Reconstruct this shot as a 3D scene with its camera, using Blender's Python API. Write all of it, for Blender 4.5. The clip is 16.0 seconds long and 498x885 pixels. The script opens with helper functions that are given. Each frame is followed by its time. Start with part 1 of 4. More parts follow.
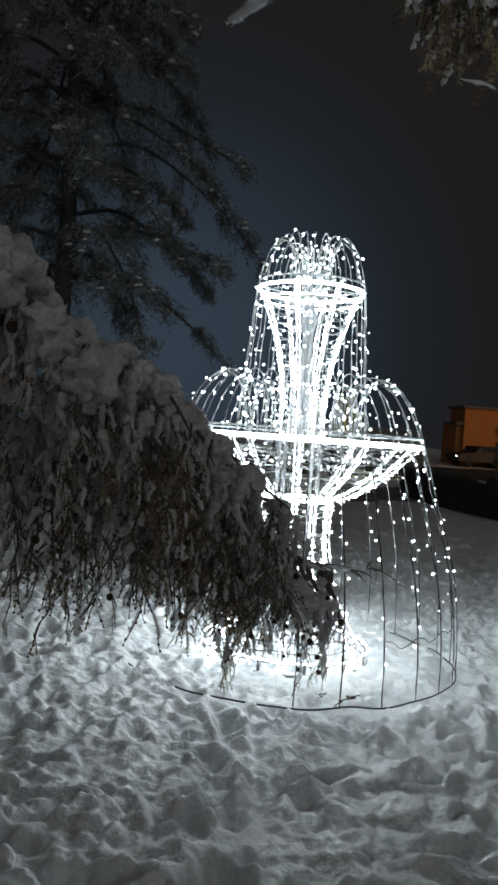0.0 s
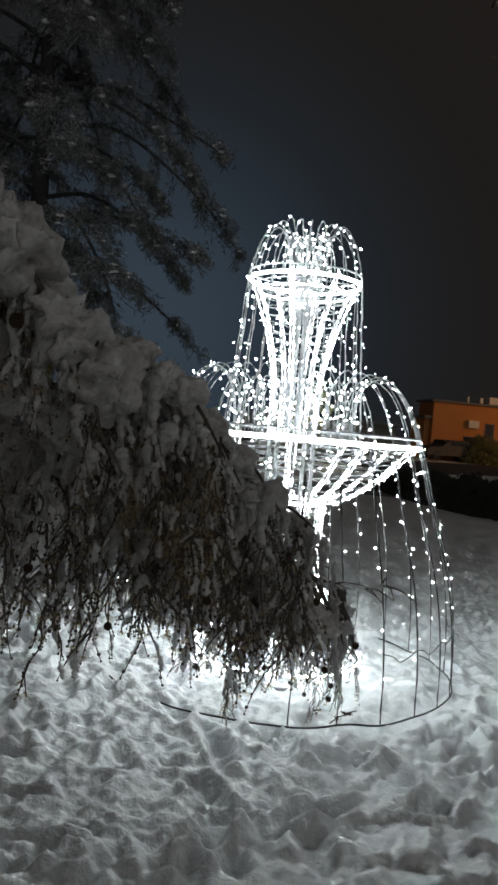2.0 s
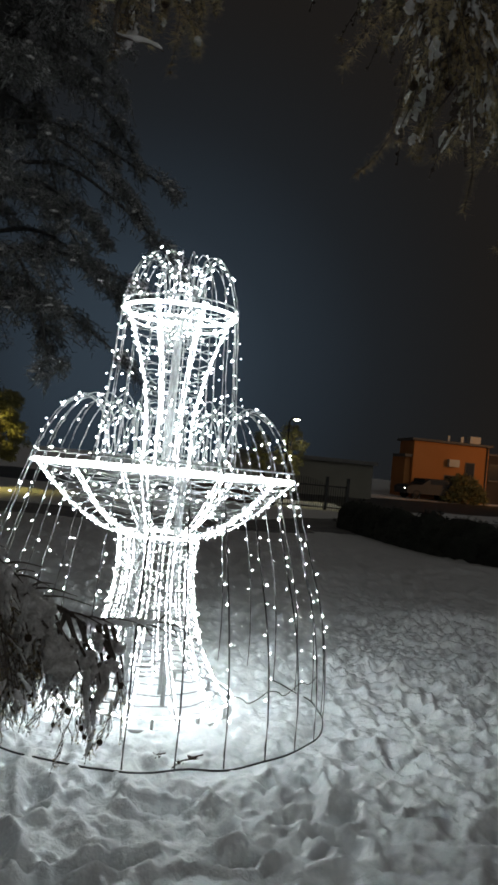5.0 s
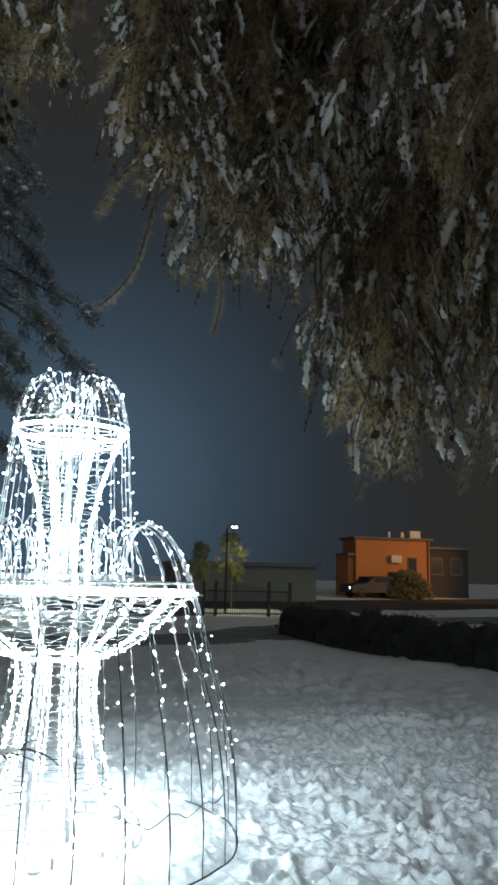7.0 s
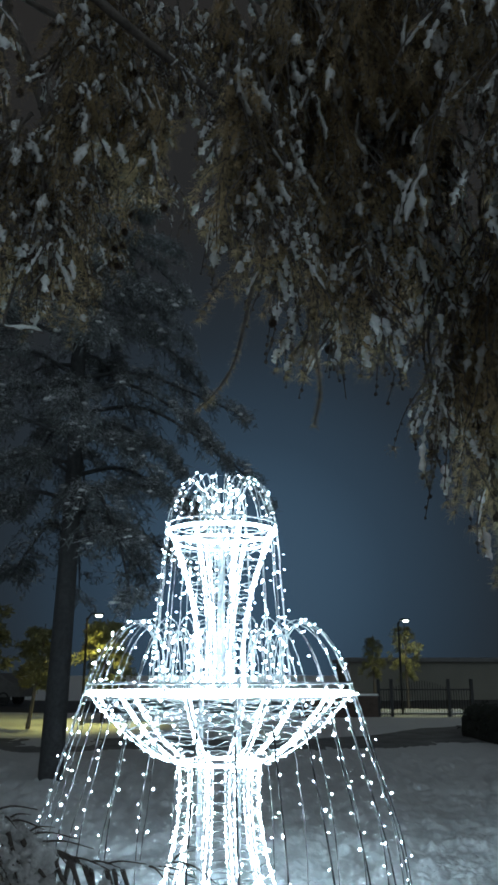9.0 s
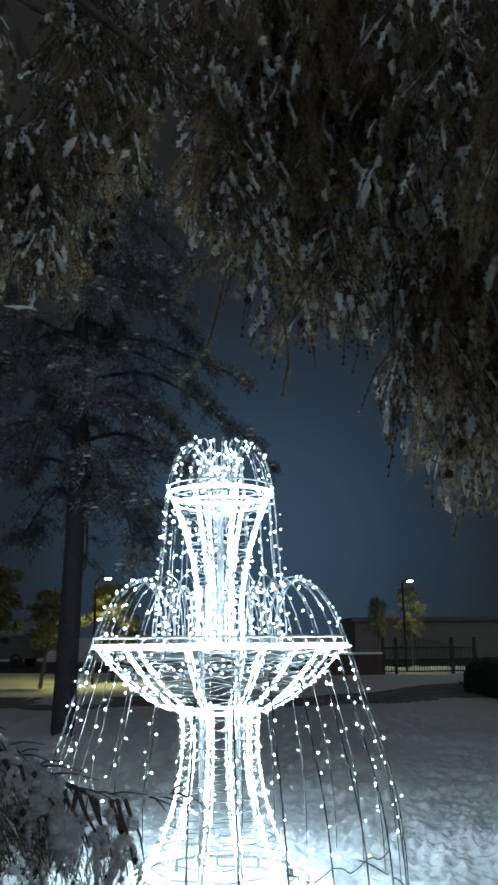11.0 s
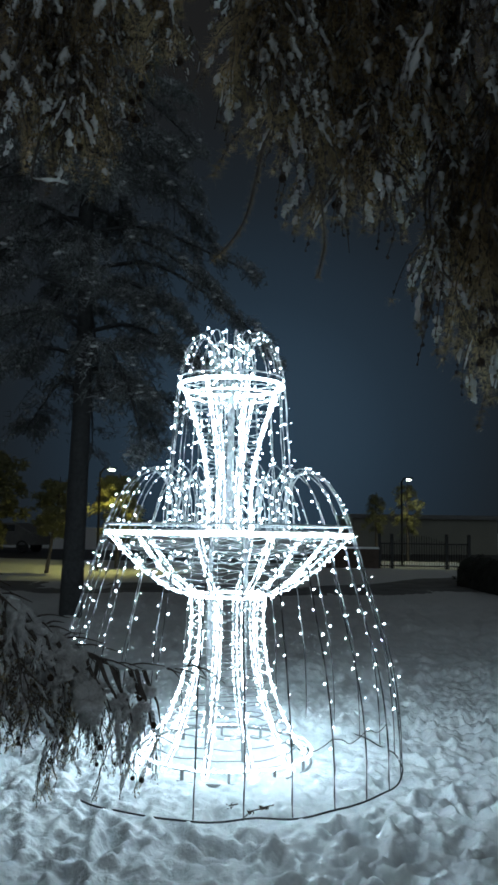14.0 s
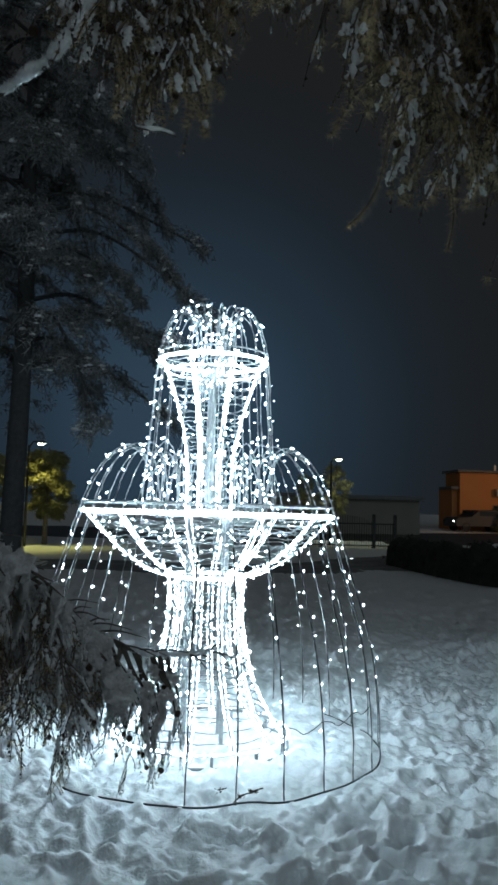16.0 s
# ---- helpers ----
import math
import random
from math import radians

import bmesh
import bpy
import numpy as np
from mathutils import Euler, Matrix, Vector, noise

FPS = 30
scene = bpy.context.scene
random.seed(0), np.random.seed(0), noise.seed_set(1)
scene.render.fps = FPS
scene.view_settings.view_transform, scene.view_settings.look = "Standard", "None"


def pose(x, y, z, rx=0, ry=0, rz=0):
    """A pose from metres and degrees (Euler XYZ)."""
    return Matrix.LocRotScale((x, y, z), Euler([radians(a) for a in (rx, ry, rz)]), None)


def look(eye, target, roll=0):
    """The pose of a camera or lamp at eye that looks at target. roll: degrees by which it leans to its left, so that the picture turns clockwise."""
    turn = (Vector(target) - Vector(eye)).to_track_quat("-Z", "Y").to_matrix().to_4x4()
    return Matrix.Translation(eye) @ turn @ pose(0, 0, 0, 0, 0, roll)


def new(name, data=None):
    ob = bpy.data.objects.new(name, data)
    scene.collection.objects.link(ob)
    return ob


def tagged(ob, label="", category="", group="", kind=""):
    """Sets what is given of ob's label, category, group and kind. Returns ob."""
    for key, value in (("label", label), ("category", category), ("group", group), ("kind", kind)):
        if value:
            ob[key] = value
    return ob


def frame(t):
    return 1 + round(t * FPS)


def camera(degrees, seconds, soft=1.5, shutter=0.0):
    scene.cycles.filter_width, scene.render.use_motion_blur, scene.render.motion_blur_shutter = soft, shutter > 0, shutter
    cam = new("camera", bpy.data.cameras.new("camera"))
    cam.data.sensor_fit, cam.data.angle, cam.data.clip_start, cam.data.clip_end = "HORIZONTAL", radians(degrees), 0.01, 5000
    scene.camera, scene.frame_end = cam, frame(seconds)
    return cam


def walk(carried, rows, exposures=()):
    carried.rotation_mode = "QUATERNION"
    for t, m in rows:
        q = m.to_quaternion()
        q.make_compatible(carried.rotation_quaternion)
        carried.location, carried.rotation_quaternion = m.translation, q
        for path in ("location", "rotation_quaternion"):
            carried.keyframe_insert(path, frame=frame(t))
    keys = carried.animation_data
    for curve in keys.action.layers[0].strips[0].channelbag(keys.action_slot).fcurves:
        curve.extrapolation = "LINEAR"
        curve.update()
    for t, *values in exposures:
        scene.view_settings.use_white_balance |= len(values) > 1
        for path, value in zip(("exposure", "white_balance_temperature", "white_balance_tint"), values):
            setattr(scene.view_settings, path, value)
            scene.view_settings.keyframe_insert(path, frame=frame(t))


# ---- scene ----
cam = camera(35.3, 16.0, soft=3.0)
PATH = [
    (0, (-1.188, -5.999, 1.623), (-0.927, -4.016, 1.614), 4.4),
    (0.5, (-1.171, -5.836, 1.623), (-0.862, -3.86, 1.602), 3.5),
    (1, (-1.193, -5.735, 1.624), (-0.857, -3.764, 1.595), 3.4),
    (1.5, (-1.256, -5.687, 1.655), (-0.919, -3.716, 1.617), 4.9),
    (2, (-1.312, -5.655, 1.669), (-0.965, -3.686, 1.642), 5.1),
    (2.5, (-1.271, -5.642, 1.669), (-0.84, -3.689, 1.668), 4.5),
    (3, (-1.06, -5.674, 1.654), (-0.54, -3.742, 1.664), 3.3),
    (3.2, (-0.948, -5.701, 1.658), (-0.424, -3.771, 1.665), 3.4),
    (5.3, (-0.326, -5.695, 1.727), (0.017, -3.728, 1.833), 5.6),
    (5.5, (-0.242, -5.756, 1.736), (0.123, -3.796, 1.893), 5.2),
    (6, (-0.113, -5.847, 1.751), (0.406, -3.939, 2.051), 3.0),
    (6.5, (-0.08, -5.858, 1.738), (0.497, -3.973, 2.077), 1.6),
    (7, (-0.091, -5.86, 1.735), (0.381, -3.948, 2.087), 1.3),
    (7.5, (-0.047, -5.838, 1.733), (0.215, -3.913, 2.206), 0.9),
    (8, (0.029, -5.8, 1.743), (0.223, -3.891, 2.305), -0.2),
    (8.5, (0.043, -5.79, 1.746), (0.121, -3.875, 2.319), 0.2),
    (9, (0.034, -5.86, 1.74), (0.09, -3.947, 2.32), -0.0),
    (9.2, (0.042, -5.903, 1.734), (0.093, -3.993, 2.323), -0.4),
    (11.3, (0.107, -6.061, 1.678), (0.147, -4.113, 2.131), -0.5),
    (11.5, (0.108, -6.054, 1.671), (0.152, -4.1, 2.092), -0.4),
    (12, (0.088, -6.037, 1.657), (0.111, -4.063, 1.975), -0.4),
    (12.5, (0.068, -6.05, 1.658), (0.091, -4.069, 1.934), -0.3),
    (13, (0.051, -6.056, 1.653), (0.074, -4.074, 1.919), 0.2),
    (13.5, (0.043, -6.056, 1.651), (0.067, -4.071, 1.898), 0.4),
    (14, (0.03, -6.061, 1.652), (0.067, -4.075, 1.885), 0.9),
    (14.5, (0.004, -6.052, 1.657), (0.064, -4.062, 1.851), 1.3),
    (15, (-0.089, -6.008, 1.658), (-0.019, -4.018, 1.838), 2.1),
    (15.5, (-0.304, -5.946, 1.653), (-0.172, -3.958, 1.833), 1.6),
    (16, (-0.421, -5.9, 1.663), (-0.182, -3.923, 1.843), 1.7),
]
EXPOSURES = [(0, 0.80, 6500, 7), (2, 0.88, 6750, 8), (3, 0.86, 6800, 8), (5.3, 0.80, 6700, 6), (5.6, 1.2, 6500, 5), (6.0, 2.25, 6350, 3), (6.5, 2.6, 6300, 2), (7.0, 1.9, 6050, 0), (7.5, 1.68, 5700, -1),
             (8.0, 1.85, 5520, -2), (9.0, 1.62, 5480, -3), (11.5, 1.18, 5540, -3), (12.5, 0.90, 5550, -3), (15, 0.90, 5560, -3), (16, 0.97, 5560, -3)]
walk(cam, [(t, look(eye, target, roll)) for t, eye, target, roll in PATH], EXPOSURES)

# ---------------------------------------------------------------- world and light
world = bpy.data.worlds.new("night_sky")
scene.world = world
world.use_nodes = True
wn, wl = world.node_tree.nodes, world.node_tree.links
coord = wn.new("ShaderNodeTexCoord")
# fountain-lit haze painted into the sky ahead, an unseen glow added behind as fill
def toward(way, stops, blend):
    dot = wn.new("ShaderNodeVectorMath")
    dot.operation = "DOT_PRODUCT"
    dot.inputs[1].default_value = Vector(way).normalized()
    wl.new(coord.outputs["Generated"], dot.inputs[0])
    ramp = wn.new("ShaderNodeValToRGB")
    ramp.color_ramp.interpolation = blend
    for e in sorted(stops)[1:-1]:
        ramp.color_ramp.elements.new(e[0])
    for e, (at, colour) in zip(ramp.color_ramp.elements, sorted(stops)):
        e.position, e.color = at, (*colour, 1)
    wl.new(dot.outputs["Value"], ramp.inputs[0])
    return ramp.outputs[0]


# brighter blue sky colour in place of lit haze round the fountain
ahead = toward((0.03, 1.0, 0.12), [(0.60, (0.0088, 0.0068, 0.0058)), (0.90, (0.0066, 0.0057, 0.0052)), (0.955, (0.0066, 0.0076, 0.0092)), (0.985, (0.0108, 0.0155, 0.0222)), (1.0, (0.0185, 0.0275, 0.0395))], "B_SPLINE")
# soft fill for the near boughs and snow, its source unseen
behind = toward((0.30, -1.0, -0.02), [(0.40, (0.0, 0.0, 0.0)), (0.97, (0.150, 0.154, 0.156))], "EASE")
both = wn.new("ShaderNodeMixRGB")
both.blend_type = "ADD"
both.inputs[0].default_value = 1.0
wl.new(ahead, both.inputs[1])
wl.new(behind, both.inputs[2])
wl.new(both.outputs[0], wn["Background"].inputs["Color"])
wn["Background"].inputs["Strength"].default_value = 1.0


def lamp(name, place, target, watts, colour, cone, radius=0.12):
    """The light of a shaded street lamp."""
    data = bpy.data.lights.new(name, "SPOT")
    data.energy, data.color, data.shadow_soft_size = watts, colour, radius
    data.spot_size, data.spot_blend = radians(cone), 0.6
    ob = new(name, data)
    ob.matrix_basis = look(place, target)
    return ob


lamp("sodium_glow", (34.0, 33.0, 6.6), (22.0, 45.0, 2.6), 1150, (1.0, 0.40, 0.07), 50, 0.25)
lamp("lamp_glow_west", (-4.4, 22.0, 3.72), (-5.4, 22.4, 0.2), 140, (1.0, 0.80, 0.20), 125, 0.15)
lamp("lamp_glow_east", (7.45, 27.0, 3.92), (8.0, 28.4, 0.4), 42, (1.0, 0.86, 0.42), 120, 0.15)


# ---------------------------------------------------------------- materials
def material(name, rough=0.6, metal=0.0):
    m = bpy.data.materials.new(name)
    m.use_nodes = True
    p = m.node_tree.nodes["Principled BSDF"]
    p.inputs["Roughness"].default_value = rough
    p.inputs["Metallic"].default_value = metal
    return m, m.node_tree.nodes, m.node_tree.links, p


def grained(name, dark, light, scale, rough=0.6, bump=0.2, fine=6.0, metal=0.0, contrast=(0.3, 0.7), distance=0.02):
    """A surface whose colour wanders between two tones at two scales, with a fine relief."""
    m, n, l, p = material(name, rough, metal)
    tc = n.new("ShaderNodeTexCoord")
    a, b = n.new("ShaderNodeTexNoise"), n.new("ShaderNodeTexNoise")
    a.inputs["Scale"].default_value, a.inputs["Detail"].default_value = scale, 5
    b.inputs["Scale"].default_value, b.inputs["Detail"].default_value = scale * fine, 4
    mix = n.new("ShaderNodeMath")
    mix.operation = "MULTIPLY_ADD"
    mix.inputs[1].default_value = 0.45
    half = n.new("ShaderNodeMath")
    half.operation = "MULTIPLY"
    half.inputs[1].default_value = 0.55
    for node in (a, b):
        l.new(tc.outputs["Object"], node.inputs["Vector"])
    l.new(a.outputs["Fac"], half.inputs[0])
    l.new(b.outputs["Fac"], mix.inputs[0])
    l.new(half.outputs[0], mix.inputs[2])
    r = n.new("ShaderNodeValToRGB")
    r.color_ramp.elements[0].position, r.color_ramp.elements[0].color = contrast[0], (*dark, 1)
    r.color_ramp.elements[1].position, r.color_ramp.elements[1].color = contrast[1], (*light, 1)
    l.new(mix.outputs[0], r.inputs[0])
    l.new(r.outputs[0], p.inputs["Base Color"])
    bp = n.new("ShaderNodeBump")
    bp.inputs["Strength"].default_value, bp.inputs["Distance"].default_value = bump, distance
    l.new(mix.outputs[0], bp.inputs["Height"])
    l.new(bp.outputs[0], p.inputs["Normal"])
    return m


def varied(m, spread=0.35):
    """Lets each piece with this material differ in brightness."""
    n, l = m.node_tree.nodes, m.node_tree.links
    p = n["Principled BSDF"]
    source = p.inputs["Base Color"].links[0].from_socket
    info, rng, hsv = n.new("ShaderNodeObjectInfo"), n.new("ShaderNodeMapRange"), n.new("ShaderNodeHueSaturation")
    rng.inputs["To Min"].default_value, rng.inputs["To Max"].default_value = 1 - spread, 1 + spread
    l.new(info.outputs["Random"], rng.inputs["Value"])
    l.new(rng.outputs[0], hsv.inputs["Value"])
    l.new(source, hsv.inputs["Color"])
    l.new(hsv.outputs[0], p.inputs["Base Color"])
    return m


def glowing(name, colour, strength):
    m, n, l, p = material(name, 0.4)
    p.inputs["Base Color"].default_value = (0.8, 0.8, 0.8, 1)
    p.inputs["Emission Color"].default_value = (*colour, 1)
    p.inputs["Emission Strength"].default_value = strength
    return m


def translucent(m, share):
    """Lets light pass through thin snow and needles."""
    n, l = m.node_tree.nodes, m.node_tree.links
    p = n["Principled BSDF"]
    t, mix = n.new("ShaderNodeBsdfTranslucent"), n.new("ShaderNodeMixShader")
    l.new(p.inputs["Base Color"].links[0].from_socket, t.inputs["Color"])
    mix.inputs[0].default_value = share
    l.new(p.outputs[0], mix.inputs[1])
    l.new(t.outputs[0], mix.inputs[2])
    l.new(mix.outputs[0], n["Material Output"].inputs["Surface"])
    return m


def scattering(m, depth):
    """Lets light wander through loose snow."""
    p = m.node_tree.nodes["Principled BSDF"]
    p.inputs["Subsurface Weight"].default_value = 1.0
    p.inputs["Subsurface Radius"].default_value = (1.0, 1.0, 1.0)
    p.inputs["Subsurface Scale"].default_value = depth
    return m


SNOW = scattering(grained("trodden_snow", (0.70, 0.73, 0.76), (0.86, 0.87, 0.88), 5.0, 0.55, 0.85, 7.0, distance=0.03), 0.005)
SNOW_SOFT = scattering(grained("branch_snow", (0.72, 0.74, 0.76), (0.90, 0.91, 0.92), 14.0, 0.6, 0.6, 5.0, distance=0.012), 0.04)
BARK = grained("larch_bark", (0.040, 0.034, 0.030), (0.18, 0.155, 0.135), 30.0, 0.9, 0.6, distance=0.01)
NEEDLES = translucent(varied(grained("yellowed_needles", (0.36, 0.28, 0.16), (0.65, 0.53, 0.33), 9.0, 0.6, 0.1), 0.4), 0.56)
# dim bark for the far pine, its night shade set into the colour
SHADED_BARK = grained("shaded_pine_bark", (0.03, 0.032, 0.035), (0.075, 0.076, 0.078), 14.0, 0.95, 0.6, distance=0.02)
# rime toned below branch_snow to put the bough's shaded side into its colour
SHADED_RIME = scattering(grained("shaded_rime", (0.42, 0.41, 0.40), (0.78, 0.78, 0.79), 13.0, 0.8, 1.0, 7.0, contrast=(0.34, 0.66), distance=0.014), 0.022)
CONE = grained("larch_cone", (0.020, 0.013, 0.009), (0.085, 0.055, 0.035), 60.0, 0.85, 0.4, distance=0.003)
PAINTED = grained("white_frame_paint", (0.20, 0.205, 0.21), (0.30, 0.305, 0.31), 12.0, 0.4, 0.05)
WIRE = grained("string_wire", (0.18, 0.185, 0.19), (0.30, 0.305, 0.31), 30.0, 0.4, 0.05)
DARKWIRE = grained("dark_cable", (0.02, 0.02, 0.022), (0.06, 0.06, 0.065), 30.0, 0.5, 0.05)
def speckled(m, low, high, scale):
    """Breaks a glowing rope into its single lamps."""
    n, l = m.node_tree.nodes, m.node_tree.links
    tc, t, r = n.new("ShaderNodeTexCoord"), n.new("ShaderNodeTexNoise"), n.new("ShaderNodeMapRange")
    t.inputs["Scale"].default_value, t.inputs["Detail"].default_value = scale, 1
    r.inputs["From Min"].default_value, r.inputs["From Max"].default_value = 0.50, 0.63
    r.inputs["To Min"].default_value, r.inputs["To Max"].default_value = low, high
    l.new(tc.outputs["Object"], t.inputs["Vector"])
    l.new(t.outputs["Fac"], r.inputs["Value"])
    l.new(r.outputs[0], n["Principled BSDF"].inputs["Emission Strength"])
    return m


ROPE = glowing("light_rope", (0.86, 0.952, 1.0), 10.0)
speckled(ROPE, 0.30, 36.0, 44.0)
RIM_ROPE = speckled(glowing("rim_light_rope", (0.86, 0.952, 1.0), 10.0), 4.0, 26.0, 60.0)
FOOT_ROPE = speckled(glowing("foot_light_rope", (0.86, 0.952, 1.0), 6.0), 0.25, 26.0, 44.0)
BULB = glowing("led_cap", (0.86, 0.952, 1.0), 40.0)
ASPHALT = grained("wet_asphalt", (0.09, 0.093, 0.098), (0.32, 0.325, 0.33), 1.5, 0.65, 0.3, 20.0)
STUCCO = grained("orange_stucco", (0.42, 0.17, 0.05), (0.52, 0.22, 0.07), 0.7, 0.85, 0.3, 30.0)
STUCCO_GREY = grained("dark_stucco", (0.032, 0.026, 0.022), (0.065, 0.055, 0.048), 0.7, 0.85, 0.3, 30.0)
DARK_METAL = grained("dark_iron", (0.015, 0.015, 0.016), (0.05, 0.05, 0.05), 8.0, 0.5, 0.1, metal=0.6)
ROOF = grained("roof_edge", (0.07, 0.07, 0.07), (0.14, 0.135, 0.13), 3.0, 0.6, 0.1)
PALE = grained("pale_panel", (0.55, 0.52, 0.46), (0.68, 0.65, 0.58), 4.0, 0.6, 0.05)
HEDGE = varied(grained("dark_hedge_leaf", (0.010, 0.013, 0.012), (0.040, 0.046, 0.036), 4.0, 0.7, 0.1), 0.3)
PINE = varied(grained("pine_needles", (0.05, 0.058, 0.056), (0.15, 0.165, 0.165), 4.0, 0.7, 0.1), 0.3)
LEAF = varied(grained("evergreen_leaf", (0.11, 0.11, 0.045), (0.26, 0.25, 0.11), 4.0, 0.6, 0.1), 0.3)
FROSTED = translucent(grained("frosted_needles", (0.07, 0.075, 0.075), (0.60, 0.62, 0.65), 1.3, 0.7, 0.1, 8.0, contrast=(0.38, 0.58)), 0.40)
CARPAINT = grained("dark_car_paint", (0.02, 0.022, 0.026), (0.035, 0.037, 0.042), 3.0, 0.5, 0.02)
RUBBER = grained("tyre_rubber", (0.012, 0.012, 0.012), (0.03, 0.03, 0.03), 20.0, 0.85, 0.2)
LAMPHEAD = glowing("lamp_lens", (1.0, 0.93, 0.6), 14.0)
HEADLIGHT = glowing("headlight_lens", (1.0, 0.95, 0.8), 3.0)
GLASS, _, _, gp = material("window_glass", 0.22)
gp.inputs["Specular IOR Level"].default_value = 0.25
gp.inputs["Base Color"].default_value = (0.02, 0.022, 0.025, 1)
BRICK = grained("red_brick_wall", (0.05, 0.036, 0.03), (0.10, 0.075, 0.06), 6.0, 0.9, 0.3)


# ---------------------------------------------------------------- mesh tools
rnd = random.Random(7)


class Geo:
    """Gathers vertices and faces for one mesh."""

    def __init__(self):
        self.v, self.f = [], []

    def tube(self, pts, radii, sides=6, closed=False, caps=True):
        pts = [Vector(p) for p in pts]
        n = len(pts)
        if not hasattr(radii, "__len__"):
            radii = [radii] * n
        base = len(self.v)
        up = None
        for i, p in enumerate(pts):
            a = pts[(i - 1) % n] if closed or i else p
            b = pts[(i + 1) % n] if closed or i < n - 1 else p
            d = (b - a).normalized()
            if up is None:
                up = d.orthogonal().normalized()
            up = (up - d * up.dot(d))
            up = up.normalized() if up.length > 1e-6 else d.orthogonal().normalized()
            side = d.cross(up)
            for k in range(sides):
                w = 2 * math.pi * k / sides
                self.v.append(p + (up * math.cos(w) + side * math.sin(w)) * radii[i])
        for i in range(n if closed else n - 1):
            j = (i + 1) % n
            for k in range(sides):
                m = (k + 1) % sides
                self.f.append((base + i * sides + k, base + j * sides + k, base + j * sides + m, base + i * sides + m))
        if caps and not closed:
            self.f.append(tuple(base + k for k in range(sides))[::-1])
            self.f.append(tuple(base + (n - 1) * sides + k for k in range(sides)))
        return self

    def ring(self, r, z, radius, steps=48, sides=6, wobble=0.0, centre=(0, 0)):
        q = rnd.random() * 9
        pts = []
        for i in range(steps):
            w = 2 * math.pi * i / steps
            e = wobble * noise.noise((math.cos(w) * 4 + q, math.sin(w) * 4, q))
            g = wobble * noise.noise((math.cos(w) * 4, math.sin(w) * 4 + q, 5 + q))
            pts.append((centre[0] + (r + g * 0.6) * math.cos(w), centre[1] + (r + g * 0.6) * math.sin(w), z + e))
        return self.tube(pts, radius, sides, closed=True)

    def ball(self, c, r, sub=1, stretch=(1, 1, 1), lump=0.0, seed=0.0):
        t = ICO[sub]
        base = len(self.v)
        for v in t[0]:
            k = 1 + lump * noise.noise(Vector(v) * 1.7 + Vector((seed, seed * 1.3, seed * 0.7)))
            self.v.append(Vector(c) + Vector((v[0] * stretch[0], v[1] * stretch[1], v[2] * stretch[2])) * (r * k))
        self.f += [tuple(base + i for i in f) for f in t[1]]
        return self

    def sleeve(self, pts, radii, sides=9, lump=0.45, seed=0.0, squash=1.0):
        """Snow clinging along a line: a lumpy tube with closed, rounded ends."""
        n = len(pts)
        start = len(self.v)
        self.tube(pts, radii, sides)
        for i in range(start, len(self.v)):
            p, c = self.v[i], pts[(i - start) // sides]
            k = 1 + lump * noise.noise(p * 55 + Vector((seed, 0, 0))) + lump * 0.8 * noise.noise(p * 19 + Vector((0, seed, 0)))
            self.v[i] = c + (p - c) * max(0.25, k)
        return self

    def box(self, c, s, turn=0.0):
        base = len(self.v)
        ca, sa = math.cos(turn), math.sin(turn)
        for dz in (-0.5, 0.5):
            for dx, dy in ((-0.5, -0.5), (0.5, -0.5), (0.5, 0.5), (-0.5, 0.5)):
                x, y = dx * s[0], dy * s[1]
                self.v.append(Vector((c[0] + x * ca - y * sa, c[1] + x * sa + y * ca, c[2] + dz * s[2])))
        self.f += [tuple(base + i for i in f) for f in ((3, 2, 1, 0), (4, 5, 6, 7), (0, 1, 5, 4), (1, 2, 6, 5), (2, 3, 7, 6), (3, 0, 4, 7))]
        return self

    def leaf(self, p, d, length, width):
        d = Vector(d).normalized()
        s = d.orthogonal().normalized() * width
        base = len(self.v)
        self.v += [Vector(p) - s * 0.5, Vector(p) + s * 0.5, Vector(p) + d * length]
        self.f.append((base, base + 1, base + 2))
        return self

    def mesh(self, name, mat, smooth=True):
        me = bpy.data.meshes.new(name)
        me.from_pydata([tuple(v) for v in self.v], [], self.f)
        me.materials.append(mat)
        if smooth:
            me.polygons.foreach_set("use_smooth", [True] * len(me.polygons))
        me.update()
        return me


def ico(sub):
    bm = bmesh.new()
    bmesh.ops.create_icosphere(bm, subdivisions=sub, radius=1)
    out = ([tuple(v.co) for v in bm.verts], [tuple(v.index for v in f.verts) for f in bm.faces])
    bm.free()
    return out


ICO = {1: ico(1), 2: ico(2), 3: ico(3)}


def thing(name, label, category, group="", place=(0, 0, 0), turn=0.0):
    ob = new(name)
    ob.matrix_basis = pose(*place, 0, 0, turn)
    return tagged(ob, label, category, group)


def part(name, geo, mat, parent, label="", smooth=True):
    """Links a mesh as one part under a thing or another part."""
    me = geo if isinstance(geo, bpy.types.Mesh) else geo.mesh(name, mat, smooth)
    ob = new(name, me)
    ob.parent = parent
    if label:
        ob["label"] = label
    return ob


def soften(ob, width=0.01, segments=2):
    b = ob.modifiers.new("edges", "BEVEL")
    b.width, b.segments = width, segments
    return ob


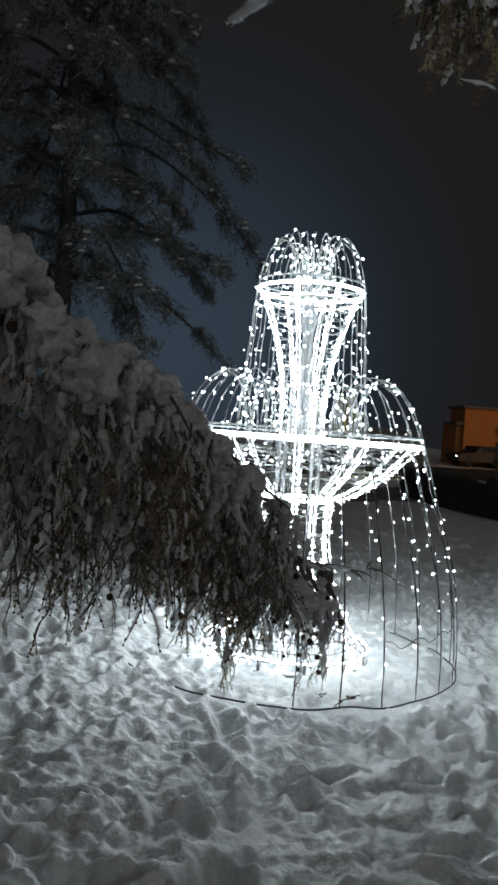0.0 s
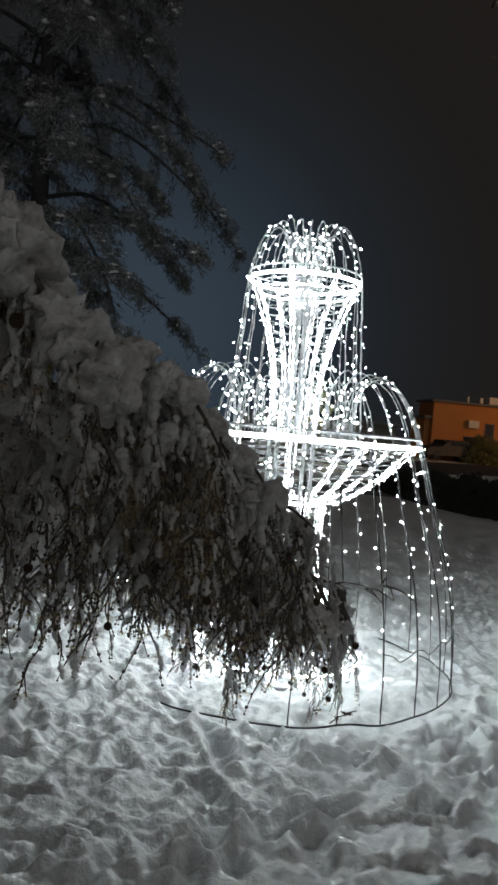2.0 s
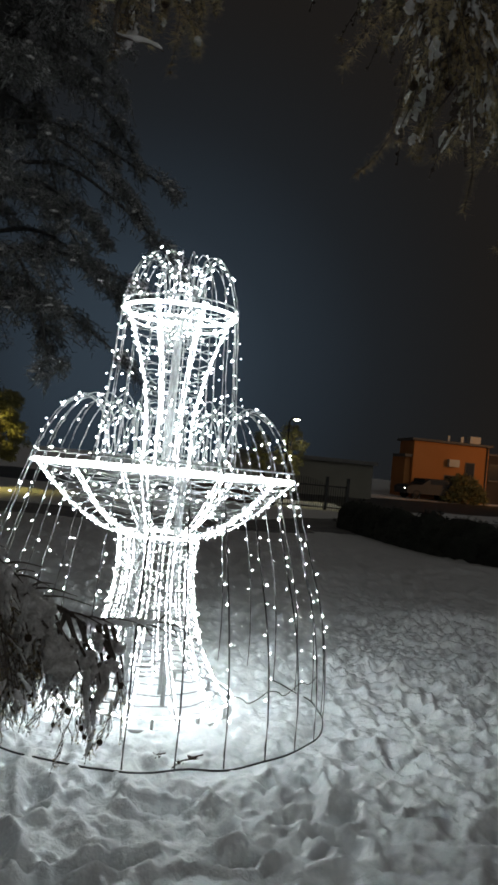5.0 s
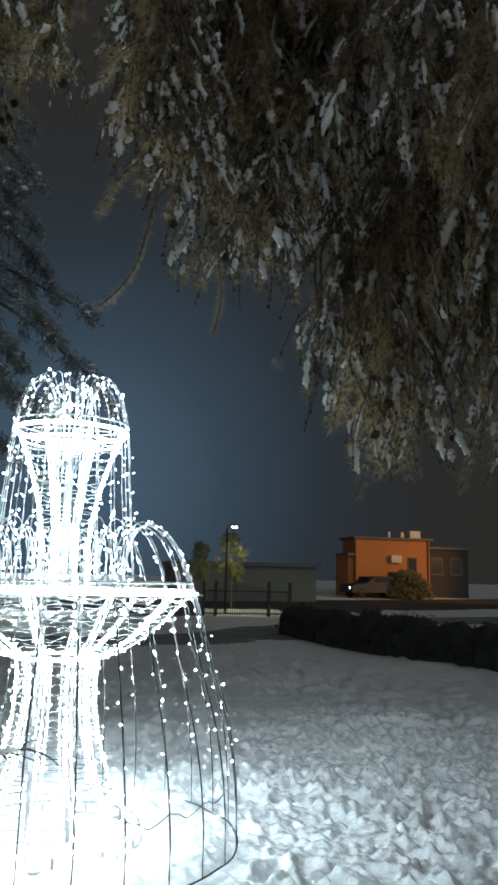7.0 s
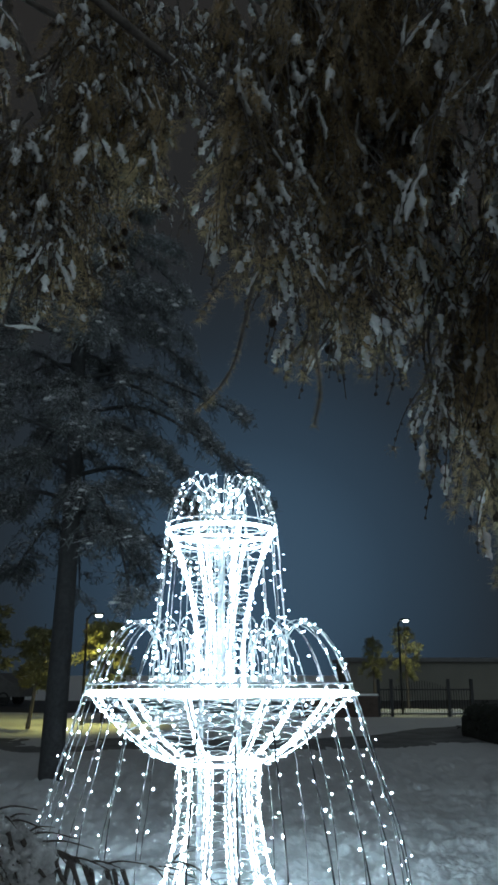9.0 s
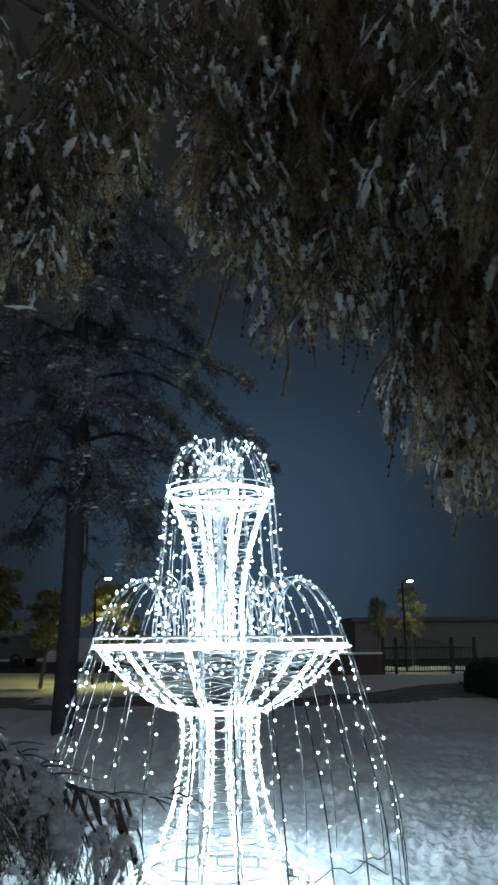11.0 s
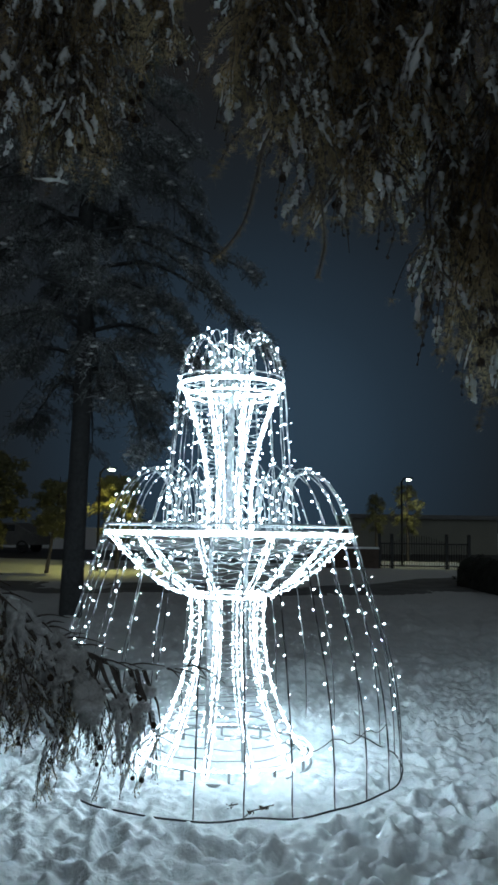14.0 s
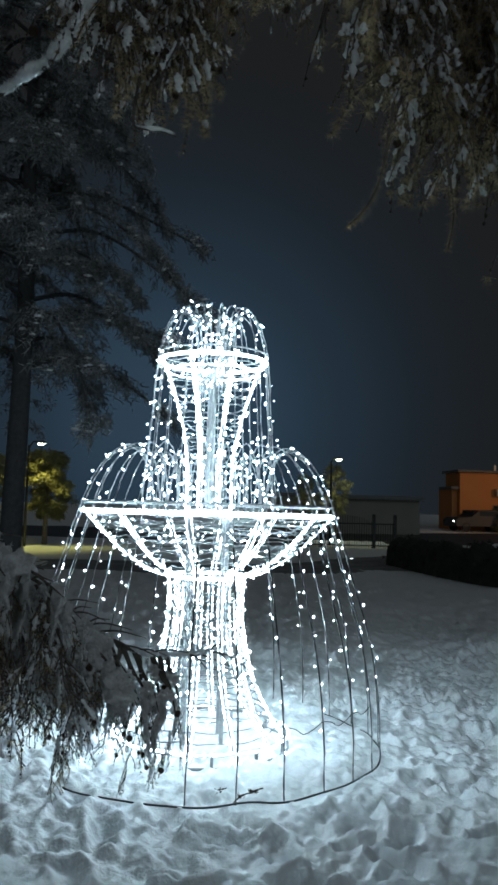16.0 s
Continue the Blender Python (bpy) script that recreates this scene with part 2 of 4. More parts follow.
def spline(pts, n):
    """n points on a smooth curve through pts."""
    pts = [Vector(p) for p in pts]
    ext = [pts[0] * 2 - pts[1]] + pts + [pts[-1] * 2 - pts[-2]]
    out = []
    for i in range(n):
        u = i / (n - 1) * (len(pts) - 1)
        k = min(int(u), len(pts) - 2)
        t = u - k
        a, b, c, d = ext[k:k + 4]
        out.append(0.5 * ((2 * b) + (c - a) * t + (2 * a - 5 * b + 4 * c - d) * t * t + (3 * b - a - 3 * c + d) * t ** 3))
    return out


# ---------------------------------------------------------------- ground
def lattice(x, y, seed):
    """Smooth value noise on arrays."""
    xi, yi = np.floor(x).astype(np.int64), np.floor(y).astype(np.int64)
    xf, yf = x - xi, y - yi
    xf, yf = xf * xf * (3 - 2 * xf), yf * yf * (3 - 2 * yf)

    def h(a, b):
        q = (a * 374761393 + b * 668265263 + seed * 1442695041) & 0xFFFFFFFF
        q = ((q ^ (q >> 13)) * 1274126177) & 0xFFFFFFFF
        return ((q ^ (q >> 16)) & 0xFFFF) / 65535.0

    return (h(xi, yi) * (1 - xf) + h(xi + 1, yi) * xf) * (1 - yf) + (h(xi, yi + 1) * (1 - xf) + h(xi + 1, yi + 1) * xf) * yf


def rise(y):
    """The broad fall of the land: level round the fountain, then climbing away from it."""
    s = np.clip((np.asarray(y, float) - 9.0) / 6.0, 0, 1)
    return np.where(np.asarray(y) > 15, 0.028 * (np.asarray(y) - 12), 0.028 * 3 * s * s)


def axis_steps(lo, hi, fine_lo, fine_hi, fine, growth=1.12):
    mid = list(np.arange(fine_lo, fine_hi, fine))
    out, s, p = [], fine, fine_hi
    while p < hi:
        out.append(p)
        s *= growth
        p += s
    left, s, p = [], fine, fine_lo - fine
    while p > lo:
        left.append(p)
        s *= growth
        p -= s
    return np.array([lo] + left[::-1] + mid + out + [hi])


def build_ground():
    xs = axis_steps(-400, 400, -2.6, 4.4, 0.0165, 1.025)
    ys = axis_steps(-60, 500, -4.2, 2.4, 0.0165, 1.014)
    X, Y = np.meshgrid(xs, ys)
    Z = rise(np.minimum(Y, 90.0)).copy()
    near = np.clip(1.6 - np.hypot(X - 0.5, Y) / 16.0, 0.12, 1)
    wx = X + 0.09 * (lattice(X * 5.1, Y * 5.1, 3) - 0.5)
    wy = Y + 0.09 * (lattice(X * 5.1, Y * 5.1, 4) - 0.5)
    lump = np.abs(lattice(wx * 6.5, wy * 6.5, 11) - 0.5) * 2
    lump2 = np.abs(lattice(wx * 13 + 5, wy * 13, 12) - 0.5) * 2
    lump3 = lattice(wx * 19, wy * 19, 13)
    crumb = lattice(wx * 34, wy * 34, 14)
    trod = np.clip(lattice(X * 0.7, Y * 0.7, 21) * 1.5 - 0.15, 0.55, 1)
    Z += near * trod * (0.05 * lump + 0.034 * lump2 + 0.030 * lump3 + 0.016 * crumb ** 2) + 0.10 * (lattice(X * 0.5, Y * 0.5, 31) - 0.5) * np.clip(near * 2, 0.3, 1)
    foot = random.Random(3)
    for _ in range(700):
        cx, cy, w = foot.uniform(-3.6, 5.4), foot.uniform(-5.4, 4.0), foot.uniform(0, math.pi)
        if math.hypot(cx, cy) < 1.3 and foot.random() < 0.85:
            continue
        i0, i1 = np.searchsorted(xs, [cx - 0.34, cx + 0.34])
        j0, j1 = np.searchsorted(ys, [cy - 0.34, cy + 0.34])
        px, py = X[j0:j1, i0:i1] - cx, Y[j0:j1, i0:i1] - cy
        u, v = (px * math.cos(w) + py * math.sin(w)) / 0.15, (-px * math.sin(w) + py * math.cos(w)) / 0.065
        q = u * u + v * v
        deep = foot.uniform(0.02, 0.075)
        Z[j0:j1, i0:i1] += -deep * np.exp(-q ** 2 * 0.7) + 0.5 * deep * np.exp(-((np.sqrt(q) - 1.55) / 0.35) ** 2)
    for count, sizes, tall in ((2400, (0.06, 0.085, 0.115), 0.52), (12000, (0.035, 0.045, 0.055), 0.60), (24000, (0.022, 0.030, 0.040), 0.78)):
        clod = np.zeros_like(Z)
        for _ in range(count):
            cx, cy = foot.uniform(-3.4, 5.6), foot.triangular(-4.6, 4.6, -2.6)
            size = foot.choice(sizes)
            i0, i1 = np.searchsorted(xs, [cx - size * 1.5, cx + size * 1.5])
            j0, j1 = np.searchsorted(ys, [cy - size * 1.5, cy + size * 1.5])
            if i1 - i0 < 3 or j1 - j0 < 3:
                continue
            w, e = foot.uniform(0, math.pi), foot.uniform(0.75, 1.35)
            px, py = X[j0:j1, i0:i1] - cx, Y[j0:j1, i0:i1] - cy
            u, v = (px * math.cos(w) + py * math.sin(w)) / size, (-px * math.sin(w) + py * math.cos(w)) / size * e
            u = u + 0.6 * (lump3[j0:j1, i0:i1] - 0.5)
            v = v + 0.6 * (crumb[j0:j1, i0:i1] - 0.5)
            cap = np.clip(1 - (u * u + v * v), 0, 1) ** 0.6 * size * foot.uniform(0.5, 1.1) * tall
            clod[j0:j1, i0:i1] = np.maximum(clod[j0:j1, i0:i1], cap)
        Z += clod * np.clip(trod + 0.1, 0, 1)
    clod = np.zeros_like(Z)
    for _ in range(5200):
        cx, cy = foot.uniform(-5.0, 10.5), foot.triangular(3.4, 13.5, 4.0)
        size = foot.uniform(0.09, 0.20)
        i0, i1 = np.searchsorted(xs, [cx - size, cx + size])
        j0, j1 = np.searchsorted(ys, [cy - size, cy + size])
        if i1 - i0 < 2 or j1 - j0 < 2:
            continue
        q = ((X[j0:j1, i0:i1] - cx) ** 2 + ((Y[j0:j1, i0:i1] - cy) * foot.uniform(0.7, 1.3)) ** 2) / size ** 2
        clod[j0:j1, i0:i1] = np.maximum(clod[j0:j1, i0:i1], np.clip(1 - q, 0, 1) * size * foot.uniform(0.25, 0.55))
    Z += clod
    calm = np.exp(-(np.hypot(X, Y) / 1.0) ** 6)
    Z = Z * (1 - calm * 0.6) + calm * 0.03
    ring = np.exp(-((np.hypot(X, Y) - 1.30) / 0.10) ** 2)
    bare = 0.5 + 0.5 * np.cos(np.arctan2(Y, X) + 0.85)
    Z = Z * (1 - 0.35 * ring) + ring * (0.100 - 0.105 * bare)
    Z -= 0.075 * np.exp(-(np.hypot(X, Y) / 9.0) ** 4)
    # settle the sharpest crests
    Z[1:-1] = (Z[:-2] + 5 * Z[1:-1] + Z[2:]) / 7
    Z[:, 1:-1] = (Z[:, :-2] + 5 * Z[:, 1:-1] + Z[:, 2:]) / 7
    ny, nx = X.shape
    verts = np.stack([X, Y, Z], -1).reshape(-1, 3)
    idx = np.arange(nx * ny).reshape(ny, nx)
    faces = np.stack([idx[:-1, :-1], idx[:-1, 1:], idx[1:, 1:], idx[1:, :-1]], -1).reshape(-1, 4)
    me = bpy.data.meshes.new("ground")
    me.vertices.add(len(verts))
    me.vertices.foreach_set("co", verts.ravel())
    me.loops.add(faces.size)
    me.loops.foreach_set("vertex_index", faces.ravel())
    me.polygons.add(len(faces))
    me.polygons.foreach_set("loop_start", np.arange(len(faces)) * 4)
    me.update(calc_edges=True)
    me.polygons.foreach_set("use_smooth", [True] * len(faces))
    me.materials.append(SNOW)
    tagged(new("ground", me), "trampled white snow full of footprints and lumps", "snow ground", kind="structure")


build_ground()


def strip(name, mat, line, width, lift, label, category, steps=60, rough=0.0):
    """A band that follows the land along a line on the plan."""
    pts = spline([(x, y, 0) for x, y in line], steps)
    g = Geo()
    for i, p in enumerate(pts):
        d = (pts[min(i + 1, steps - 1)] - pts[max(i - 1, 0)]).normalized()
        s = Vector((-d.y, d.x, 0))
        for k in range(7):
            q = p + s * width * (k / 6 - 0.5)
            e = rough * noise.noise((q.x * 0.9, q.y * 0.9, 3.0)) if k in (0, 6) else 0
            q = q + s * e
            g.v.append(Vector((q.x, q.y, float(rise(q.y)) + lift * (0.1 if k in (0, 6) else 1))))
    for i in range(steps - 1):
        for k in range(6):
            g.f.append((i * 7 + k, i * 7 + k + 1, (i + 1) * 7 + k + 1, (i + 1) * 7 + k))
    return tagged(new(name, g.mesh(name, mat)), label, category, kind="structure")


# ---------------------------------------------------------------- the light fountain
RIM_Z, TOP_Z, BOWL_Z = 1.652, 2.800, 1.191
HOOP_R = 1.30
RIM_R, TOP_R, NECK_R = 0.93, 0.405, 0.285


def vase_radius(z):
    """Lower stem: flaring foot, slim neck under the bowl."""
    s = 1 - z / BOWL_Z
    return 0.268 + 0.375 * max(0.0, s) ** 2.6 + 0.02 * (z / BOWL_Z) ** 8


def bowl_radius(z):
    s = (z - BOWL_Z) / (RIM_Z - BOWL_Z)
    return NECK_R + (RIM_R - NECK_R) * max(0.0, s) ** 0.62


def upper_radius(z):
    s = (z - RIM_Z) / (TOP_Z - RIM_Z)
    return 0.175 + (TOP_R - 0.175) * max(0.0, (s - 0.25) / 0.75) ** 1.7 + 0.015 * max(0, 0.25 - s)


def build_fountain():
    f = thing("light_fountain", "white wire-frame fountain sculpture wrapped in lit LED strings", "light sculpture")
    # frame rings
    part("ground_ring", Geo().ring(HOOP_R, -0.004, 0.0058, 120, 6, wobble=0.022), DARKWIRE, f, "dark metal hoop lying on the snow")
    foot = vase_radius(0.02)
    base_ring = part("base_ring", Geo().ring(foot, 0.075, 0.012, 72, 8), PAINTED, f, "white metal foot ring with a rope light")
    part("rope_light", Geo().ring(foot + 0.014, 0.080, 0.008, 90, 6, wobble=0.012), FOOT_ROPE, base_ring, "glowing rope light ring")
    part("base_ring", Geo().ring(foot + 0.012, -0.01, 0.011, 72, 8), PAINTED, f, "lower foot ring half sunk in snow")
    for k in range(12):
        w = radians(-72 + 30 * k + 15)
        part("foot_stub", Geo().box((foot * math.cos(w), foot * math.sin(w), 0.03), (0.018, 0.018, 0.10), w), PAINTED, f, smooth=False)
    part("bowl_ring", Geo().ring(NECK_R, BOWL_Z, 0.011, 60, 8), RIM_ROPE, f)
    part("rim_ring", Geo().ring(RIM_R, RIM_Z, 0.015, 96, 8), RIM_ROPE, f, "glowing rope light rim")
    part("rim_rail", Geo().ring(RIM_R + 0.005, RIM_Z + 0.065, 0.007, 96, 6), PAINTED, f, "thin white metal hoop")
    part("top_ring", Geo().ring(TOP_R, TOP_Z, 0.012, 72, 8), RIM_ROPE, f)
    part("top_rail", Geo().ring(TOP_R + 0.005, TOP_Z + 0.055, 0.006, 72, 6), PAINTED, f)
    part("top_ring", Geo().ring(TOP_R - 0.06, TOP_Z - 0.075, 0.006, 60, 6), ROPE, f)
    part("stem_ring", Geo().ring(upper_radius(RIM_Z + 0.02), RIM_Z + 0.02, 0.008, 48, 6), ROPE, f)
    # central posts
    for r, z0, z1, n, turn in ((0.19, 0.0, RIM_Z, 4, 0.0), (0.075, RIM_Z, TOP_Z - 0.04, 2, 0.9)):
        for k in range(n):
            w = math.pi / 4 + k * 2 * math.pi / n + turn
            post = part("post", Geo().box((r * math.cos(w), r * math.sin(w), (z0 + z1) / 2), (0.030, 0.030, z1 - z0), w + math.pi / 4), PAINTED, f, "square white metal post", smooth=False)
            soften(post, 0.004, 1)
    # ribs: each a flat bar with a rope light down both sides
    for radius, z0, z1, name in ((vase_radius, 0.03, BOWL_Z, "foot_rib"), (bowl_radius, BOWL_Z, RIM_Z, "bowl_rib"), (upper_radius, RIM_Z, TOP_Z, "upper_rib")):
        ribs = 8 if name == "upper_rib" else 12
        for k in range(ribs):
            w = radians(-90 + 18 + 360 / ribs * k)
            out, side = Vector((math.cos(w), math.sin(w), 0)), Vector((-math.sin(w), math.cos(w), 0))
            n = 22
            spine = []
            for i in range(n):
                u = i / (n - 1)
                z = z0 + (z1 - z0) * (u ** 1.8 if name == "bowl_rib" else u)
                spine.append(out * radius(z) + Vector((0, 0, z)))
            rib = part(name, Geo().tube(spine, 0.0042, 5), PAINTED, f)
            g = Geo()
            for sgn in (-1, 1):
                g.tube([p + side * sgn * (0.017 if name != "upper_rib" else 0.013) + out * 0.004 for p in spine], 0.0031 if name == "foot_rib" else 0.0031 if name == "bowl_rib" else 0.0028, 6)
            part("rope_light", g, FOOT_ROPE if name == "foot_rib" else ROPE, rib, "pair of glowing rope lights")
            wrap = []
            for i in range(90):
                p = spine[min(n - 1, i * n // 90)].lerp(spine[min(n - 1, i * n // 90 + 1)], (i * n / 90) % 1)
                wrap.append(p + side * 0.024 * math.sin(i * 0.95 + k) + out * (0.006 + 0.016 * math.cos(i * 0.61 + k)))
            part("cable", Geo().tube(wrap, 0.0021, 4), DARKWIRE, rib, "dark cable wound round the rib")
            b = Geo()
            for i in range({"foot_rib": 24, "bowl_rib": 22, "upper_rib": 20}[name]):
                u = rnd.random()
                p = spine[min(int(u * n), n - 1)]
                b.ball(p + side * rnd.uniform(-0.035, 0.035) + out * rnd.uniform(-0.01, 0.03) + Vector((0, 0, rnd.uniform(-0.02, 0.02))), rnd.uniform(0.0032, 0.0058), 1)
            tagged(part("led_net", b, BULB, rib, "small white LEDs"), kind="stuff")
    # wire hoops with net lights
    def hoop(z, r, lights, wob=0.02):
        h = part("wire_hoop", Geo().ring(r, z, 0.0042, 56, 4, wobble=wob), WIRE, f)
        b = Geo()
        for _ in range(lights):
            w = rnd.uniform(0, 2 * math.pi)
            q = r + rnd.uniform(-0.02, 0.02)
            b.ball((q * math.cos(w), q * math.sin(w), z + rnd.uniform(-0.022, 0.022)), rnd.uniform(0.0032, 0.0058), 1)
        tagged(part("led_net", b, BULB, h), kind="stuff")
    for i in range(17):
        z = 0.12 + i * (BOWL_Z - 0.16) / 16
        hoop(z, vase_radius(z) - 0.006, 3 if z < 0.4 else 5)
    for i in range(10):
        u = (i + 0.6) / 10
        z = BOWL_Z + (RIM_Z - BOWL_Z) * u
        hoop(z, bowl_radius(z) - 0.008, int(4 + 6 * u), 0.045)
    for i in range(18):
        z = RIM_Z + 0.06 + i * (TOP_Z - RIM_Z - 0.1) / 17
        hoop(z, upper_radius(z) - 0.006, 4)
    for r in (0.35, 0.5, 0.65, 0.8):
        hoop(RIM_Z - 0.30 + r * 0.26, r * 0.9, 9, 0.04)

    bulb_mesh = Geo().ball((0, 0, 0), 1.0, 1).mesh("led_bulb", BULB)

    # falling strings
    def light_string(w, shape, gap, lower, spread, seed, single=False):
        q = random.Random(seed)
        out, side = Vector((math.cos(w), math.sin(w), 0)), Vector((-math.sin(w), math.cos(w), 0))
        pts = []
        for r, z in shape:
            pts.append(out * r + Vector((0, 0, z)) + side * q.uniform(-0.006, 0.006))
        line = spline(pts, 44)
        g = Geo().tube(line, 0.0028, 5)
        twist = [p + (side * math.cos(i * 1.9) + out * math.sin(i * 1.9)) * 0.0065 for i, p in enumerate(line)]
        g.tube(twist, 0.0019, 4)
        s = part("light_string", g, WIRE, f)
        if line[-1].z < 0.2:
            # on front strings the rod runs higher, painting in the wire's unlit side
            low = [p for p in line[20:] if p.z < (1.5 if seed < 110 else 0.8)]
            part("rod", Geo().tube(low, [0.0052 if p.z > 0.28 else 0.0034 for p in low], 6), DARKWIRE, s, "thin dark supporting rod that also darkens the unlit wire")
        b, t, k = Geo(), 0.0, 0
        lengths = [(line[i + 1] - line[i]).length for i in range(43)]
        while True:
            t += gap * q.uniform(0.55, 1.5)
            d, i = t, 0
            while i < 43 and d > lengths[i]:
                d -= lengths[i]
                i += 1
            if i >= 43:
                break
            p = line[i].lerp(line[i + 1], d / lengths[i])
            if p.z < lower:
                continue
            a = q.uniform(0, 2 * math.pi)
            off = (out * math.cos(a) + side * math.sin(a)) * q.uniform(0.01, spread) + Vector((0, 0, q.uniform(-0.01, 0.02)))
            r = q.choice((0.0030, 0.0037, 0.0044, 0.0054, 0.0074))
            if single:
                bulb = part("led_bulb", bulb_mesh, BULB, s)
                bulb.matrix_basis = Matrix.LocRotScale(p + off, None, (r, r, r))
            else:
                b.ball(p + off, r, 1)
        if b.v:
            tagged(part("led_net", b, BULB, s, "white LED bulbs on short leads"), kind="stuff")
        return line

    falls = []
    for k in range(28):
        w = radians(-97.4 + 12.857 * k)
        q = random.Random(k)
        shape = [(0.43, RIM_Z - 0.02), (0.45, RIM_Z + 0.22), (0.50, RIM_Z + 0.40), (0.61 + q.uniform(-0.02, 0.02), RIM_Z + 0.485), (0.75, RIM_Z + 0.41),
                 (0.865, RIM_Z + 0.24), (0.955, RIM_Z), (1.085, 1.22), (1.225, 0.76), (1.285, 0.35), (HOOP_R, 0.0)]
        if k >= 21:
            shape = shape[:-2]
        falls.append(light_string(w, shape, 0.135 + 0.04 * q.random(), 0.22 + 0.3 * q.random(), 0.034, 100 + k, k < 15))
    for k in range(20):
        w = radians(7 + 18.0 * k)
        q = random.Random(50 + k)
        pk = q.uniform(-0.015, 0.02)
        shape = [(0.10, TOP_Z - 0.25), (0.12, TOP_Z + 0.05), (0.16, TOP_Z + 0.30), (0.24, TOP_Z + 0.405 + pk), (0.335, TOP_Z + 0.32), (0.395, TOP_Z + 0.15),
                 (0.425, TOP_Z - 0.02), (0.455, TOP_Z - 0.45), (0.49, TOP_Z - 0.85), (0.51, RIM_Z + 0.02)]
        light_string(w, shape, 0.135, RIM_Z, 0.038, 300 + k)
    for k in range(8):
        w = radians(20 + 45.0 * k)
        shape = [(0.05, TOP_Z - 0.3), (0.06, TOP_Z + 0.1), (0.09, TOP_Z + 0.3), (0.13, TOP_Z + 0.34), (0.17, TOP_Z + 0.24), (0.19, TOP_Z + 0.02)]
        light_string(w, shape, 0.10, 0, 0.03, 500 + k)
    for k in range(12):
        w = radians(5 + 30.0 * k)
        shape = [(0.40, RIM_Z), (0.385, RIM_Z + 0.25), (0.35, RIM_Z + 0.40), (0.29, RIM_Z + 0.42), (0.25, RIM_Z + 0.30), (0.235, RIM_Z + 0.02)]
        light_string(w, shape, 0.14, RIM_Z, 0.032, 700 + k)
    # feed cables slung between the falling strings
    for a, b, drop in ((3, 4, 0.05), (4, 5, 0.03), (2, 3, 0.06), (6, 7, 0.04)):
        p, q = falls[a][-6], falls[b][-6]
        m = (p + q) / 2 - Vector((0, 0, drop))
        part("feed_cable", Geo().tube(spline([p, p.lerp(m, 0.6) + Vector((0, 0, 0.012)), m, q.lerp(m, 0.5) - Vector((0, 0, 0.01)), q], 16), 0.0032, 5), DARKWIRE, f, "dark drooping supply cable")


build_fountain()


# ---------------------------------------------------------------- larch tree over the path
def needle_tuft(g, p, d, r, count, length, width=0.003):
    for _ in range(count):
        v = Vector((r.uniform(-1, 1), r.uniform(-1, 1), r.uniform(-0.9, 0.5))) + Vector(d) * 0.7
        g.leaf(p, v, length * r.uniform(0.6, 1.1), width)


def twig_set(seed, needles, snow, side_twigs):
    """Meshes of one hanging twig of unit length: wood, needles, snow."""
    r = random.Random(seed)
    wood, green, white = Geo(), Geo(), Geo()
    sway = [Vector((0, 0, 0))]
    for i in range(1, 9):
        sway.append(Vector((r.uniform(-0.05, 0.05) + sway[-1].x * 1.05, r.uniform(-0.05, 0.05) + sway[-1].y * 1.05, -i / 8)))
    line = spline(sway, 26)
    wood.tube(line, [0.011 * (1 - 0.8 * i / 25) for i in range(26)], 5)
    lines = [(line, 1.0)]
    for _ in range(side_twigs):
        i = r.randrange(2, 22)
        w = r.uniform(0, 2 * math.pi)
        le = r.uniform(0.12, 0.36)
        d = Vector((math.cos(w) * 0.55, math.sin(w) * 0.55, -1))
        sub = spline([line[i], line[i] + d * le * 0.5 + Vector((math.cos(w), math.sin(w), 0)) * 0.03, line[i] + d * le], 10)
        wood.tube(sub, [0.006 * (1 - 0.7 * k / 9) for k in range(10)], 4)
        lines.append((sub, le))
    for ln, le in lines:
        for i, p in enumerate(ln):
            # knobbly short shoots
            if r.random() < 0.8:
                wood.ball(p + Vector((r.uniform(-0.008, 0.008), r.uniform(-0.008, 0.008), 0)), r.uniform(0.006, 0.011), 1)
            if r.random() < needles:
                needle_tuft(green, p, (0, 0, -0.3), r, 34, 0.066, 0.0022)
    if snow > 0:
        for ln, le in lines:
            n = len(ln)
            if snow > 1:
                stop = max(4, int(n * r.uniform(0.5, 0.85)))
                size = r.uniform(0.055, 0.100) * (1 if le > 0.5 else 0.5)
                run = spline(ln[:stop], 26)
                white.sleeve(run, [size * math.sqrt(min(1, (i + 0.3) / 3)) * (1 - 0.75 * (i / 25) ** 1.3) for i in range(26)], 10, 0.5, r.random() * 40)
                continue
            i = r.randrange(0, 4)
            while i < n - 3:
                span = r.randrange(2, 6) if le > 0.5 else r.randrange(2, 5)
                stop = min(n - 1, i + span)
                if r.random() < 0.22 + 0.5 * snow:
                    w = r.uniform(0, 2 * math.pi)
                    off = Vector((math.cos(w), math.sin(w), 0)) * 0.012
                    run = [p + off for p in spline(ln[i:max(stop, i + 2) + 1], 9)]
                    size = r.uniform(0.008, 0.023) * (1 if le > 0.5 else 0.75)
                    run = spline(run, 14)
                    white.sleeve(run, [size * r.uniform(0.5, 1.25) * (0.35 if k in (0, 13) else 0.8 if k in (1, 12) else 1.0) for k in range(14)], 8, 1.15, r.random() * 40)
                i = stop + r.randrange(0, 4)
    tag = "twig_%d" % seed
    return (wood.mesh(tag, BARK), green.mesh(tag + "_needles", NEEDLES) if green.v else None, white.mesh(tag + "_snow", SHADED_RIME if snow > 1 else SNOW_SOFT) if white.v else None)


